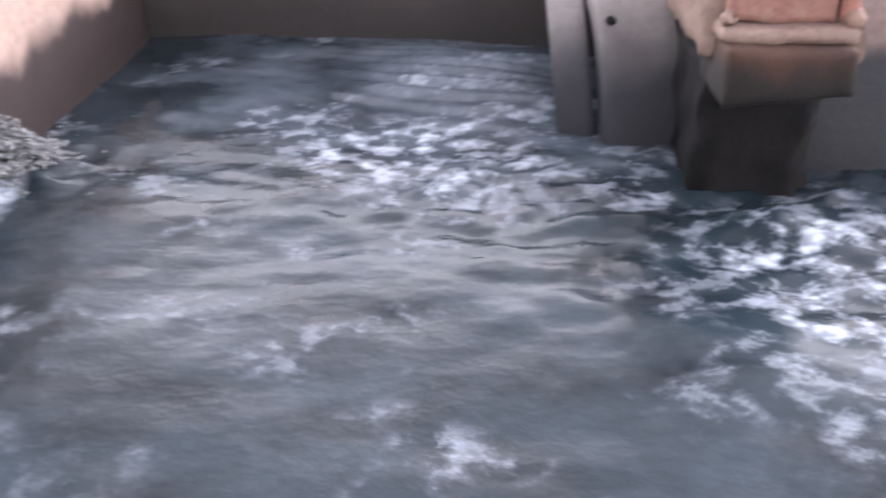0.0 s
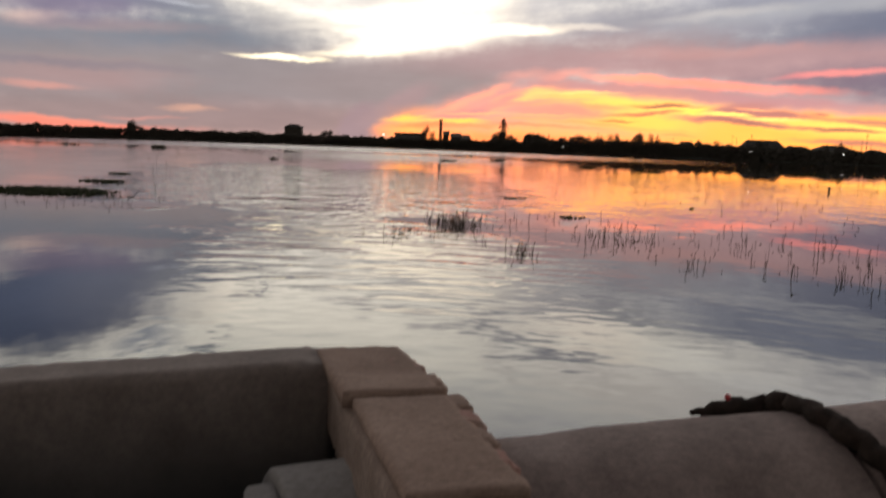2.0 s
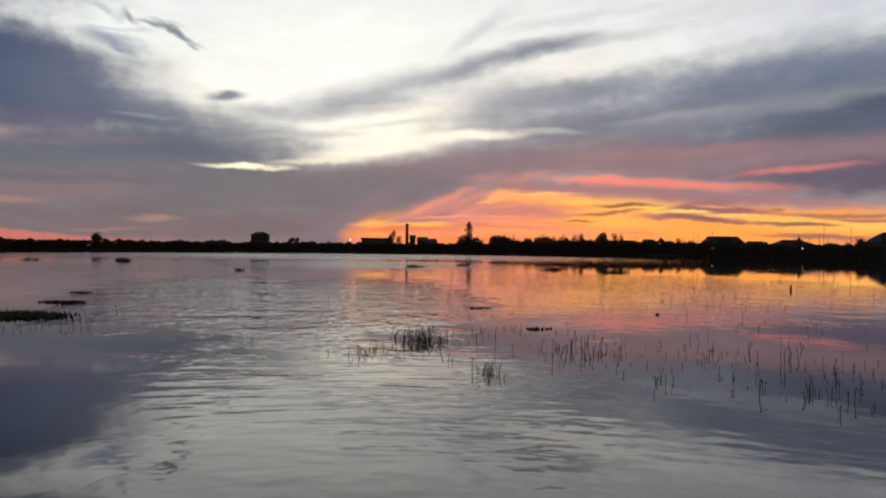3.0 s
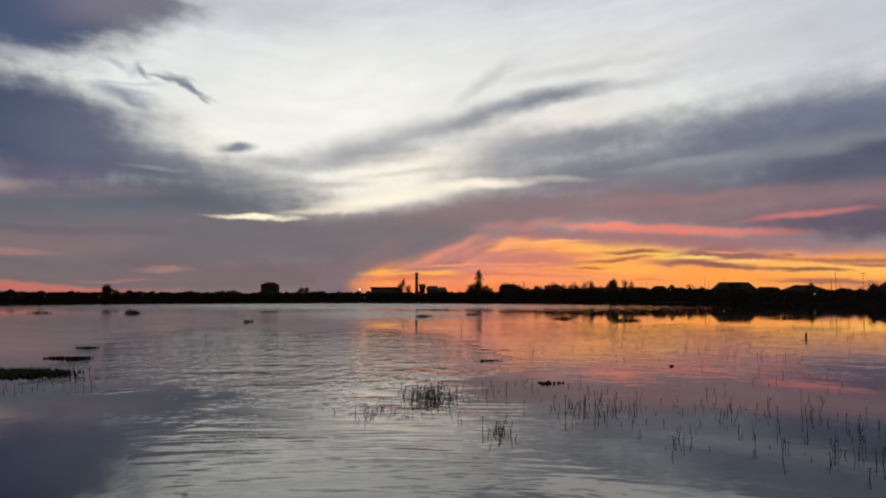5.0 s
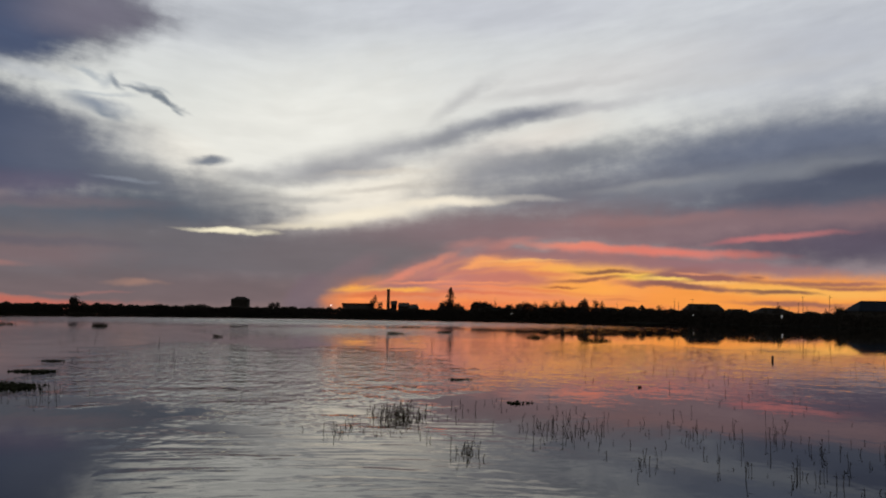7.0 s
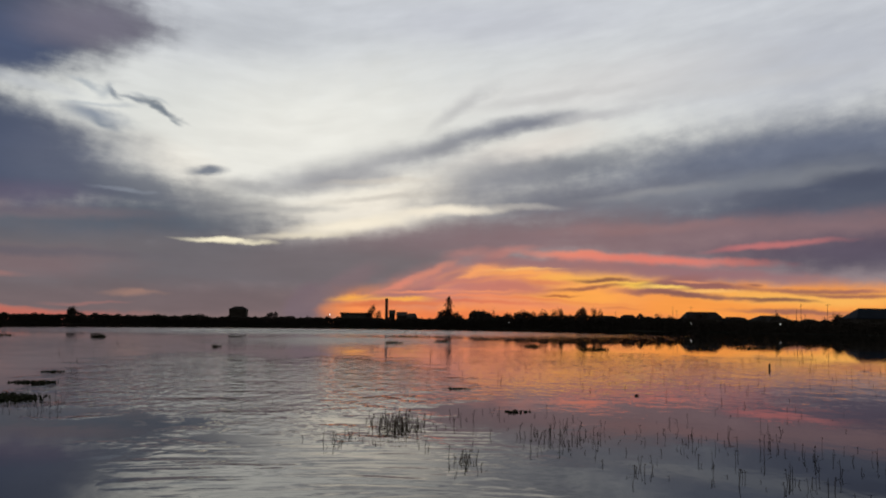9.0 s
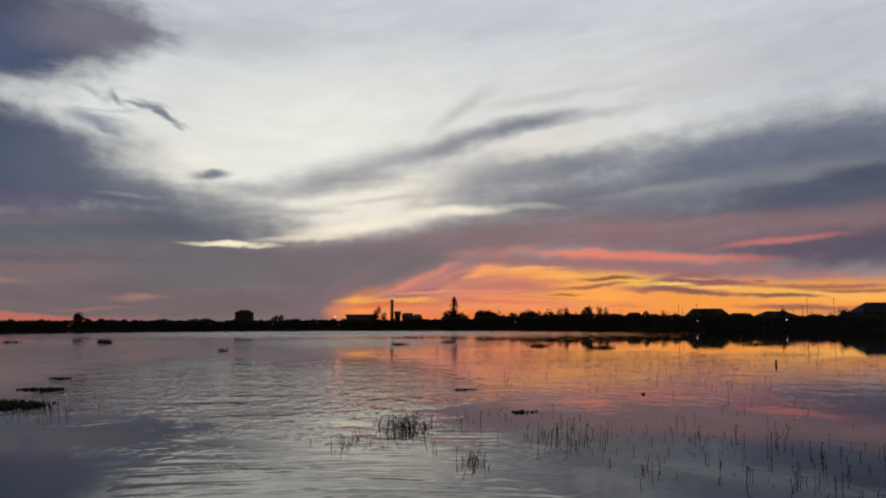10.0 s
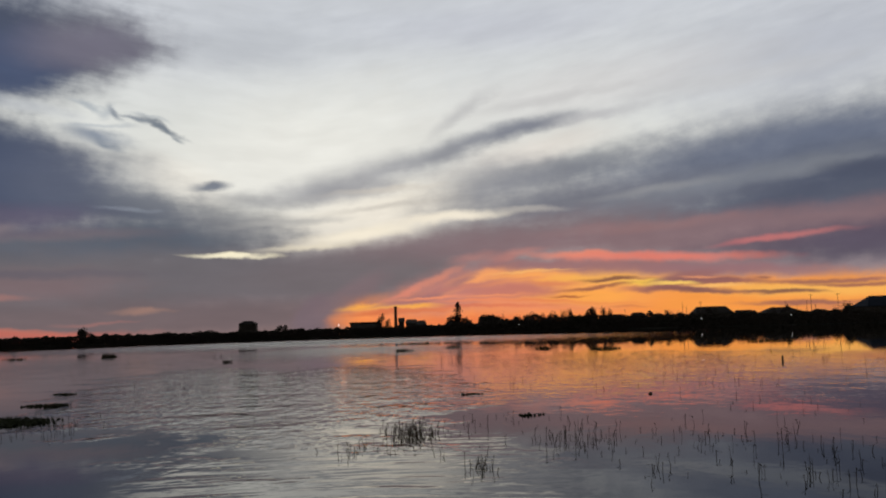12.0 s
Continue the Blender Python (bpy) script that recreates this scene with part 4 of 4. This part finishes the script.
ball_faces = [(r * 8 + k, r * 8 + (k + 1) % 8, r * 8 + 8 + (k + 1) % 8, r * 8 + 8 + k) for r in range(5) for k in range(8)]
tagged(part("float_knob", mesh_of("float_knob", float_ball, [f[::-1] for f in ball_faces], RED_PLASTIC), at=PIPE_AT @ Matrix.Translation((0.74, 0.26, 0.725))),
       "small red plastic knob resting on the rope", "knob")

stake = thing("iron_stake", "rusty iron stake standing in the water beside the pipe", "stake", OUTLET @ Matrix.Translation((2.35, 2.5, 0)))
part("shaft", mesh_of("stake", *tube([(0, 0, -0.8), (0.004, 0, -0.1), (0, 0.005, 0.13), (0.006, 0.004, 0.2)], [0.022, 0.022, 0.021, 0.016], 10, True, 0.3), RUST), stake)

# ---- the lake's reeds and floating weed ----
def stalk_mesh(seed):
    """A bent, dead stem with a broken side leaf."""
    rng = random.Random(seed)
    lean, bend = rng.uniform(-0.05, 0.05), rng.uniform(-0.04, 0.04)
    path = [(lean * t + bend * t * t, 0.01 * math.sin(seed + 3 * t), t) for t in (-0.5, 0, 0.3, 0.6, 0.85, 1.0)]
    pieces = [tube(path, [0.024, 0.024, 0.022, 0.018, 0.014, 0.006], 5)]
    for _ in range(rng.randrange(0, 3)):
        h = rng.uniform(0.3, 0.8)
        side_way = rng.choice((-1, 1))
        x = lean * h + bend * h * h
        pieces.append(tube([(x, 0, h), (x + side_way * 0.10, 0.02, h + 0.10), (x + side_way * rng.uniform(0.2, 0.5), 0.03, h + rng.uniform(0.12, 0.3))], [0.014, 0.016, 0.003], 4))
    if rng.random() < 0.5:  # a withered head
        h = rng.uniform(0.75, 1.0)
        x = lean * h + bend * h * h
        pieces.append(tube([(x, 0, h - 0.08), (x + 0.01, 0, h - 0.03), (x, 0.01, h + 0.03), (x, 0, h + 0.08)], [0.012, 0.045, 0.04, 0.006], 5))
    return mesh_of("stalk", *join(*pieces), REED)


STALKS = [stalk_mesh(n) for n in range(9)]


def reed_clump(x, y, wide, deep, count, tall, seed):
    rng = random.Random(seed)
    clump = thing("reed_clump", "sparse dead reed stalks standing in the lake", "reeds", Matrix.Translation((x, y, 0)), "reed clumps")
    for _ in range(int(count * 1.7)):
        h = 0.70 * tall * rng.choice((0.15, 0.2, 0.3, 0.4, 0.5, 0.6, 0.8, 1.0)) * rng.uniform(0.8, 1.15)
        thick = rng.uniform(0.4, 0.9)
        at = Matrix.Translation((rng.gauss(0, wide), rng.gauss(0, deep), 0)) @ Matrix.Rotation(rng.uniform(-0.6, 0.6), 4, "Z") @ Matrix.Rotation(rng.gauss(0, 0.16), 4, "Y") @ Matrix.Diagonal((thick * 0.36, thick * 0.36, h, 1))
        part("stalk", rng.choice(STALKS), clump, at=at)


near_reeds = (
        (-0.44, 21.5, 0.31, 0.6, 95, 0.46), (-1.53, 19.1, 0.40, 0.5, 13, 0.33), (0.29, 22.5, 0.84, 1.2, 14, 0.31), (0.92, 16.3, 0.12, 0.4, 16, 0.39),
        (0.40, 18.0, 0.73, 0.8, 7, 0.27), (2.39, 23.6, 0.84, 1.4, 14, 0.29), (3.11, 19.4, 0.44, 0.9, 48, 0.35), (3.84, 20.4, 0.73, 1.2, 9, 0.31),
        (3.96, 15.1, 0.46, 0.7, 9, 0.33), (5.81, 19.4, 0.57, 1.6, 16, 0.37), (5.67, 15.9, 0.62, 1.2, 12, 0.31))
far_reeds = (
        (7.15, 18.7, 0.83, 1.8, 16, 0.35), (6.16, 13.8, 0.46, 0.7, 16, 0.37), (7.85, 16.3, 0.52, 1.2, 12, 0.35), (9.67, 25.3, 1.69, 4.0, 14, 0.32),
        (-10.40, 27.7, 0.63, 0.8, 7, 0.36), (-11.17, 24.4, 1.26, 1.0, 24, 0.36), (12.89, 36.6, 5.39, 4.0, 22, 0.32), (4.31, 41.3, 4.35, 5.0, 16, 0.26),
        (22.20, 53.4, 6.67, 5.0, 16, 0.56), (-4.77, 26.4, 1.69, 2.0, 8, 0.23))
for n, (x, y, wide, deep, count, tall) in enumerate(near_reeds + far_reeds):
    reed_clump(x, y, wide, deep, count, tall, n)


def weed_mat(name, x, y, long, deep, high, count, seed, label, bristle=True):
    """A floating mat: a low uneven mound of leaf clumps, with blades standing up from it."""
    rng = np.random.default_rng(seed)
    count *= 2
    far_off = y > 60
    mat = thing(name, label, "water plants", Matrix.Translation((x, y, 0)), "floating weed")
    a, r = rng.uniform(0, 6.28, count), np.sqrt(rng.uniform(0, 1, count))
    cx, cy = np.cos(a) * r * long / 2, np.sin(a) * r * deep / 2
    cx = cx + 0.1 * long * rng.normal(0, 1, count)
    cz = high * 0.35 * (1 - r ** 2) * rng.uniform(0.4, 1, count)
    size = np.minimum(0.25 * high + 0.012, 0.15 * deep + 0.02) * rng.uniform(0.5, 1.2, count)
    tagged(part("leaf_mat", mesh_of("weed_leaves", *clumps(np.stack([cx, cy, cz], 1)[::4 if far_off else 1], size[::4 if far_off else 1], seed), WEED, False), mat), kind="stuff")
    if bristle:
        blades, thick = [], max(1.0, y / 45)
        for k in range(count):
            s = (rng.uniform(0.3, 1.1) if far_off else rng.uniform(0.2, 0.65)) * high
            blades.append(tube([(cx[k], cy[k], 0), (cx[k] + rng.normal(0, 0.15) * s, cy[k], s * 0.7), (cx[k] + rng.normal(0, 0.4) * s, cy[k], s)], [0.012 * thick, 0.01 * thick, 0.002], 4, False))
        tagged(part("grass_tuft", mesh_of("weed_blades", *join(*blades), WEED), mat), kind="stuff")


LOW = "dark low mat of floating water weed"
near_mats = (
        (-13.7, 27.7, 3.49, 3.17, 0.23, 380), (-14.9, 34.8, 1.61, 0.86, 0.17, 90), (-17.3, 42.1, 0.98, 0.54, 0.13, 40), (-50.6, 136.4, 1.93, 1.29, 0.64, 40),
        (-66.8, 139.7, 3.11, 1.55, 0.39, 30), (1.2, 34.2, 0.86, 0.32, 0.10, 26), (2.6, 25.3, 0.63, 0.53, 0.13, 16), (-21.3, 89.0, 0.95, 0.71, 0.24, 18),
        (7.4, 31.7, 0.11, 0.11, 0.11, 8))
far_mats = (
        (38.9, 111.0, 3.45, 1.23, 0.35, 44), (11.6, 105.0, 1.71, 0.98, 0.37, 34), (1.2, 126.6, 2.03, 1.27, 0.38, 30), (-5.1, 114.1, 1.98, 1.24, 0.37, 30),
        (-43.0, 276.9, 6.33, 2.53, 0.40, 40), (-55.2, 316.4, 23.32, 5.00, 0.50, 60), (17.3, 96.2, 2.89, 1.20, 0.36, 40), (-2.9, 178.9, 12.39, 2.75, 0.41, 50))
for n, (x, y, long, deep, high, count) in enumerate(near_mats + far_mats):
    weed_mat("weed_mat", x, y, long, deep, high, count, 40 + n, LOW, y < 190)


def far_stalks():
    """Thin stalks that stand scattered all over the far water."""
    rng = np.random.default_rng(31)
    pieces = []
    for _ in range(520):
        y = rng.uniform(34, 120)
        x = y * rng.uniform(-0.42, 0.50)
        if noise.noise(Vector((x * 0.12, y * 0.05, 2))) < -0.05:
            continue
        h, r = rng.uniform(0.10, 0.34) * (y / 45) ** 0.4, 0.006 * (y / 40)
        lean = rng.normal(0, 0.12) * h
        pieces.append(tube([(x, y, -0.3), (x + lean * 0.4, y, h * 0.5), (x + lean, y, h)], [r, r * 0.9, r * 0.3], 4, False))
    return part("far_reeds", mesh_of("far_reeds", *join(*pieces), REED))


tagged(far_stalks(), "thin dead reed stalks scattered over the far water", "reeds", kind="stuff")

post = thing("mooring_post", "weathered wooden post standing in the lake", "post", Matrix.Translation((20.5, 54.6, 0)))
part("shaft", mesh_of("post", *tube([(0, 0, -0.9), (0.01, 0, 0.15), (0.02, 0, 0.32)], [0.06, 0.06, 0.045], 9, True, 0.2), WOOD), post)


# ---- the far shore ----
def spot(s, depth, z=1.0):
    """A place on the far shore: s is how far it lies to the side per metre of depth."""
    return Matrix.Translation((0.4 + s * depth, depth, z))


def tree(s, depth, tall, wide, crown_from, count, seed, label, base=0.9, layered=False):
    """A tapered trunk with limbs; a round tree's crown is a few lobes of leaf clumps, a layered one's whorls that narrow to the tip."""
    rng = np.random.default_rng(seed)
    t = thing("tree", label, "tree", spot(s, depth, base))
    lean = rng.normal(0, 0.02) * tall
    trunk = [tube([(0, 0, -0.6), (lean * 0.3, 0, tall * 0.4), (lean, 0, tall * (0.97 if layered else 0.8))], [tall * 0.03, tall * 0.022, tall * 0.006], 7)]
    lobes = []
    if layered:
        for k in range(8):
            f = k / 7
            reach = wide / 2 * float(np.interp(f, (0, 0.3, 0.6, 0.8, 1), (0.7, 1.0, 0.75, 0.6, 0.2))) * rng.uniform(0.7, 1.15)
            for side_way in (-1, 1, 0):
                lobes.append(((lean + side_way * reach * 0.55, 0, tall * (crown_from + (0.97 - crown_from) * f) + rng.normal(0, 0.01) * tall), (reach * 0.6, reach * 0.6, tall * 0.035)))
    else:
        middle, half = tall * (crown_from + 1) / 2, tall * (1 - crown_from) / 2
        lobes.append(((lean, 0, middle), (wide * 0.36, wide * 0.36, half * 0.92)))
        for k in range(5):
            a, h = rng.uniform(0, 6.28), rng.uniform(-0.45, 0.5)
            size = rng.uniform(0.42, 0.62)
            lobes.append(((lean + math.cos(a) * wide * 0.26, math.sin(a) * wide * 0.26, middle + h * half), (wide * 0.5 * size, wide * 0.5 * size, half * size)))
    centres, sizes = [], []
    for (x, y, z), (rx, ry, rz) in lobes:
        trunk.append(tube([(lean * 0.5, 0, max(0.3 * tall * crown_from, z - rz * 1.2)), ((lean + x) / 2, y / 2, z - rz * 0.4), (x, y, z)], [tall * 0.011, tall * 0.008, tall * 0.003], 5))
        for _ in range(count * 6 // len(lobes)):
            p = rng.normal(0, 1, 3)
            p = p / np.linalg.norm(p) * rng.uniform(0.3, 1) ** 0.5 * (1 + 0.12 * rng.normal())
            centres.append((x + p[0] * rx, y + p[1] * ry, z + p[2] * rz))
            sizes.append(wide * rng.uniform(0.022, 0.052))
    part("trunk", mesh_of("trunk", *join(*trunk), BARK), t)
    part("crown", mesh_of("crown", *clumps(centres, sizes, seed), LEAF, False), t)


def house(s, depth, wide, deep, eaves, ridge, seed, label, roof_matter=None, turn=0.0, base=1.0, hip=0.0):
    """A village house: walls with a doorway side and windows, and a pitched roof with eaves."""
    h = thing("house", label, "house", spot(s, depth, base) @ pose(0, 0, 0, 0, 0, turn), "houses on the far bank")
    w, d = wide / 2, deep / 2
    part("wall", mesh_of("house_wall", *worn_box(-w, w, -d, d, -0.8, eaves, 1.5, 0.03, 0.02, seed), PLASTER, False), h)
    o, cut = 0.6, hip * wide
    outer = [(-w - o, -d - o, eaves - 0.15), (w + o, -d - o, eaves - 0.15), (w + o, d + o, eaves - 0.15), (-w - o, d + o, eaves - 0.15), (-w - o + cut, 0, ridge), (w + o - cut, 0, ridge)]
    verts = outer + [(x, y, z + 0.14) for x, y, z in outer]
    top = [(6, 7, 11, 10), (8, 9, 10, 11), (9, 6, 10), (7, 8, 11)]
    low = [(4, 5, 1, 0), (5, 4, 3, 2), (4, 0, 3), (5, 2, 1)]
    rim = [(0, 1, 7, 6), (1, 2, 8, 7), (2, 3, 9, 8), (3, 0, 6, 9)]
    part("roof", mesh_of("house_roof", verts, top + low + rim, roof_matter or TIN, False), h)
    part("door", mesh_of("house_door", *worn_box(-0.5, 0.5, -d - 0.06, -d - 0.004, 0, 2.0, 1, 0.01, 0.0, 1), WOOD, False), h)
    for x in (-0.6 * w, 0.6 * w):
        window = part("window", mesh_of("house_window", *worn_box(x - 0.55, x + 0.55, -d - 0.05, -d - 0.004, 0.9, 2.0, 1, 0.01, 0.0, 1), WOOD, False), h)
        part("pane", mesh_of("house_pane", *worn_box(x - 0.45, x + 0.45, -d - 0.07, -d - 0.052, 1.0, 1.9, 1, 0.0, 0.0, 1), DARK_GLASS, False), window)


def utility_pole(s, depth, tall, arm, seed, base=1.0):
    p = thing("utility_pole", "slim dark utility pole with a crossarm on the far bank", "pole", spot(s, depth, base), "utility poles")
    part("shaft", mesh_of("pole_shaft", *tube([(0, 0, -0.8), (0, 0, tall * 0.5), (0.02 * tall * ((seed % 3) - 1) * 0.3, 0, tall)], [0.17, 0.15, 0.11], 7), WOOD), p)
    if arm:
        part("crossarm", mesh_of("pole_arm", *worn_box(-arm, arm, -0.06, 0.06, tall - 0.75, tall - 0.6, 0.6, 0.01, 0.0, seed), WOOD, False), p)


def street_lamp(s, depth, tall, size, base=1.0):
    p = thing("street_lamp", "lit white lamp on a pole on the far bank", "street lamp", spot(s, depth, base), "lamps along the bank")
    part("shaft", mesh_of("lamp_shaft", *tube([(0, 0, -0.8), (0, 0, tall)], [0.08, 0.06], 6), RUST), p)
    ring = [(size * math.cos(a) * math.sin(b), size * math.sin(a) * math.sin(b), tall + size * math.cos(b)) for b in (0.1, 0.8, 1.57, 2.3, 3.0) for a in [k * 1.047 for k in range(6)]]
    part("lamp_head", mesh_of("lamp_head", ring, [(r * 6 + 6 + k, r * 6 + 6 + (k + 1) % 6, r * 6 + (k + 1) % 6, r * 6 + k) for r in range(4) for k in range(6)], LIT), p, "glowing white lamp head")


tree(-0.405, 839, 17.3, 13.2, 0.05, 220, 1, "dark round-crowned tree on the far bank")
tree(-0.3955, 841, 11.3, 6.4, 0.2, 90, 2, "low bushy tree on the far bank")
tree(-0.2756, 868, 10.1, 7.7, 0.2, 90, 3, "low bushy tree on the far bank")
tree(-0.2617, 871, 10.1, 8.8, 0.2, 90, 4, "low bushy tree on the far bank")
house(-0.2207, 894, 16.7, 9.9, 14.7, 17.5, 5, "big dim house with a hipped roof among bushes", TIN, 0, hip=0.3)
tree(-0.1873, 870, 13.2, 7.7, 0.2, 110, 6, "dark round-crowned tree on the far bank")
tree(-0.1797, 868, 13.5, 7.7, 0.2, 110, 7, "dark round-crowned tree on the far bank")
tree(-0.2024, 873, 10.8, 3.3, 0.2, 60, 8, "low bushy tree on the far bank")
tree(-0.1431, 860, 8.9, 6.5, 0.2, 60, 9, "low bushy tree on the far bank")
tree(-0.1292, 856, 9.0, 5.4, 0.2, 60, 10, "low bushy tree on the far bank")
tree(-0.0725, 837, 20.3, 7.4, 0.25, 120, 11, "tall thin-crowned tree rising over the far bank")
tree(-0.0769, 839, 15.7, 8.5, 0.1, 120, 12, "dark round-crowned tree on the far bank")
tree(-0.0668, 836, 14.9, 6.3, 0.1, 100, 13, "dark round-crowned tree on the far bank")
house(-0.0501, 856, 5.2, 3.7, 12.1, 15.3, 14, "narrow mill building beside the chimney", SHED, 0, hip=0.05)
house(-0.039, 852, 10.3, 7.2, 10.2, 13.5, 15, "low mill shed with a flat-pitched roof", SHED, 0, hip=0.1)
house(-0.028, 847, 8.8, 6.1, 8.8, 12.1, 16, "low mill shed with a flat-pitched roof", SHED, 0, hip=0.2)
tree(0.0121, 806, 27.6, 8.7, 0.45, 200, 17, "tall thin-crowned tree rising over the far bank", layered=True)
tree(0.0083, 808, 16.5, 15.3, 0.1, 160, 18, "low bushy tree on the far bank")
tree(0.0222, 800, 14.6, 12.2, 0.1, 150, 19, "low bushy tree on the far bank")
tree(0.002, 810, 13.2, 8.2, 0.1, 90, 20, "low bushy tree on the far bank")
tree(0.0460, 810, 15.0, 20.1, 0.0, 300, 21, "broad low rounded tree on the far bank")
tree(0.0570, 811, 13.7, 14.9, 0.0, 220, 49, "broad low rounded tree on the far bank")
tree(0.0638, 771, 18.2, 3.0, 0.4, 40, 22, "low bushy tree on the far bank")
tree(0.079, 765, 13.4, 12.5, 0.1, 150, 23, "dark round-crowned tree on the far bank")
tree(0.0935, 756, 15.4, 14.3, 0.1, 170, 24, "dark round-crowned tree on the far bank")
tree(0.1061, 748, 14.6, 9.4, 0.1, 120, 25, "dark round-crowned tree on the far bank")
tree(0.1187, 740, 16.0, 12.2, 0.1, 150, 26, "dark round-crowned tree on the far bank")
tree(0.1282, 733, 17.5, 5.6, 0.3, 90, 27, "tall thin-crowned tree rising over the far bank")
tree(0.1364, 728, 16.9, 7.3, 0.15, 110, 28, "dark round-crowned tree on the far bank")
tree(0.1471, 720, 12.0, 10.0, 0.1, 110, 29, "low bushy tree on the far bank")
tree(0.1603, 709, 18.2, 10.3, 0.15, 210, 30, "dark round-crowned tree on the far bank")
tree(0.1749, 698, 16.9, 6.1, 0.15, 140, 31, "dark round-crowned tree on the far bank")
tree(0.1818, 693, 15.3, 6.2, 0.15, 120, 32, "dark round-crowned tree on the far bank")
house(0.1903, 710, 8.9, 6.2, 7.0, 10.5, 33, "small village house under trees", TIN, 0, hip=0.25)
house(0.2127, 692, 14.5, 10.1, 7.3, 11.2, 34, "village house with a low hipped roof", TIN, 0, hip=0.3)
tree(0.2354, 649, 9.0, 10.7, 0.1, 130, 35, "low bushy tree on the far bank")
tree(0.248, 639, 12.5, 7.3, 0.15, 120, 36, "dark round-crowned tree on the far bank")
tree(0.2581, 631, 11.7, 5.6, 0.15, 110, 37, "low bushy tree on the far bank")
house(0.2944, 633, 25.3, 15.6, 8.5, 13.0, 38, "long village house with a tin roof", TIN, 0, hip=0.12)
tree(0.2922, 615, 13.2, 8.5, 0.2, 120, 39, "dark round-crowned tree on the far bank")
tree(0.2998, 610, 12.8, 7.0, 0.2, 90, 40, "dark round-crowned tree on the far bank")
house(0.3301, 606, 14.6, 10.2, 6.1, 9.4, 41, "village house with a sloping tin roof", TIN, 0, hip=0.2)
house(0.3704, 575, 25.8, 17.0, 6.4, 10.1, 42, "wide village house with a pitched roof", TIN, 0, hip=0.3)
tree(0.3761, 546, 11.8, 6.8, 0.2, 120, 43, "low bushy tree on the far bank")
tree(0.3629, 557, 11.6, 3.6, 0.3, 60, 44, "low bushy tree on the far bank")
house(0.4143, 544, 15.7, 11.0, 4.9, 7.7, 45, "village house with a low hipped roof", TIN, 0, hip=0.35)
tree(0.4436, 491, 11.2, 8.7, 0.12, 190, 46, "dark round-crowned tree on the far bank")
tree(0.431, 501, 9.6, 3.8, 0.2, 80, 47, "low bushy tree on the far bank")
house(0.4872, 489, 27.3, 19.1, 7.9, 13.4, 48, "large house with a blue sheet-metal roof", BLUE_TIN, 0, hip=0.22)
utility_pole(0.1988, 681, 13.8, 0.0, 0)
utility_pole(0.2626, 633, 16.3, 0.0, 1)
utility_pole(0.2827, 617, 16.4, 1.2, 2)
utility_pole(0.378, 549, 13.5, 1.1, 3)
utility_pole(0.39, 539, 11.0, 0.0, 4)
utility_pole(0.4007, 529, 13.4, 0.0, 5)
utility_pole(0.4058, 522, 16.5, 1.0, 6)
utility_pole(0.4102, 526, 10.5, 0.0, 7)
utility_pole(0.4354, 499, 16.1, 1.4, 8)
utility_pole(0.267, 630, 14.2, 0.0, 9)
street_lamp(-0.1198, 840, 10.1, 0.59)
street_lamp(0.0802, 752, 4.6, 0.21)
street_lamp(0.3824, 526, 4.6, 0.25)
street_lamp(0.283, 600, 4.7, 0.22)

chimney = thing("mill_chimney", "tall dark brick mill chimney on the far bank", "chimney", spot(-0.0564, 828))
part("shaft", mesh_of("chimney_shaft", *tube([(0, 0, -0.8), (0, 0, 12.7), (0, 0, 25.5)], [1.70, 1.45, 1.32], 14), SOAKED), chimney)
part("rim", mesh_of("chimney_rim", *tube([(0, 0, 24.1), (0, 0, 25.0)], [1.63, 1.63], 14), SOAKED), chimney)

shed = thing("mill_shed", "long low mill shed with a pale roof on the far bank", "shed", spot(-0.0908, 847))
part("wall", mesh_of("shed_wall", *worn_box(-13.3, 13.3, -7, 7, -0.8, 10.8, 4, 0.05, 0.0, 3), SHED, False), shed)
part("roof", mesh_of("shed_roof", *worn_box(-14.0, 14.0, -7.6, 7.6, 10.8, 12.3, 4, 0.05, 0.0, 4), TIN, False), shed)


def far_woods():
    """The low line of scrub and trees that closes the far shore."""
    rng = np.random.default_rng(9)
    centres, sizes = [], []
    for k in range(60000):
        az = rng.uniform(-40, 37)
        d = shore(az) * 1.001 + rng.uniform(0, 16)
        high = float(np.interp(az, (-40, -3, 1, 8, 14, 20, 27, 37), (7.4, 7.3, 8.5, 10.7, 8.9, 7.2, 6.0, 5.1)))
        high *= max(0.8, 1 + 0.22 * noise.noise(Vector((az * 0.9, 0, 0))) + 0.25 * noise.noise(Vector((az * 3.1, 5, 0))))
        size = rng.uniform(0.35, 0.8) * (d / 500) ** 0.7
        centres.append((0.4 + d * math.sin(radians(az)), d * math.cos(radians(az)), 0.2 + max(0.6, high + 0.6) * rng.uniform(0, 1) ** 1.05))
        sizes.append(size)
    for k in range(14000):  # the dense heart of the scrub
        az = rng.uniform(-6, 37)
        d = shore(az) * 1.006 + rng.uniform(2, 12)
        high = float(np.interp(az, (-6, 1, 8, 14, 20, 27, 37), (5.9, 6.7, 8.4, 7.1, 5.4, 4.2, 3.4)))
        centres.append((0.4 + d * math.sin(radians(az)), d * math.cos(radians(az)), 0.4 + high * rng.uniform(0, 1) * 0.85))
        sizes.append(rng.uniform(1.3, 2.0) * (d / 500) ** 0.5)
    return part("far_woods", mesh_of("far_woods", *clumps(centres, sizes, 10), LEAF, False))


tagged(far_woods(), "dark line of scrub and small trees along the far shore", "woods", kind="stuff")
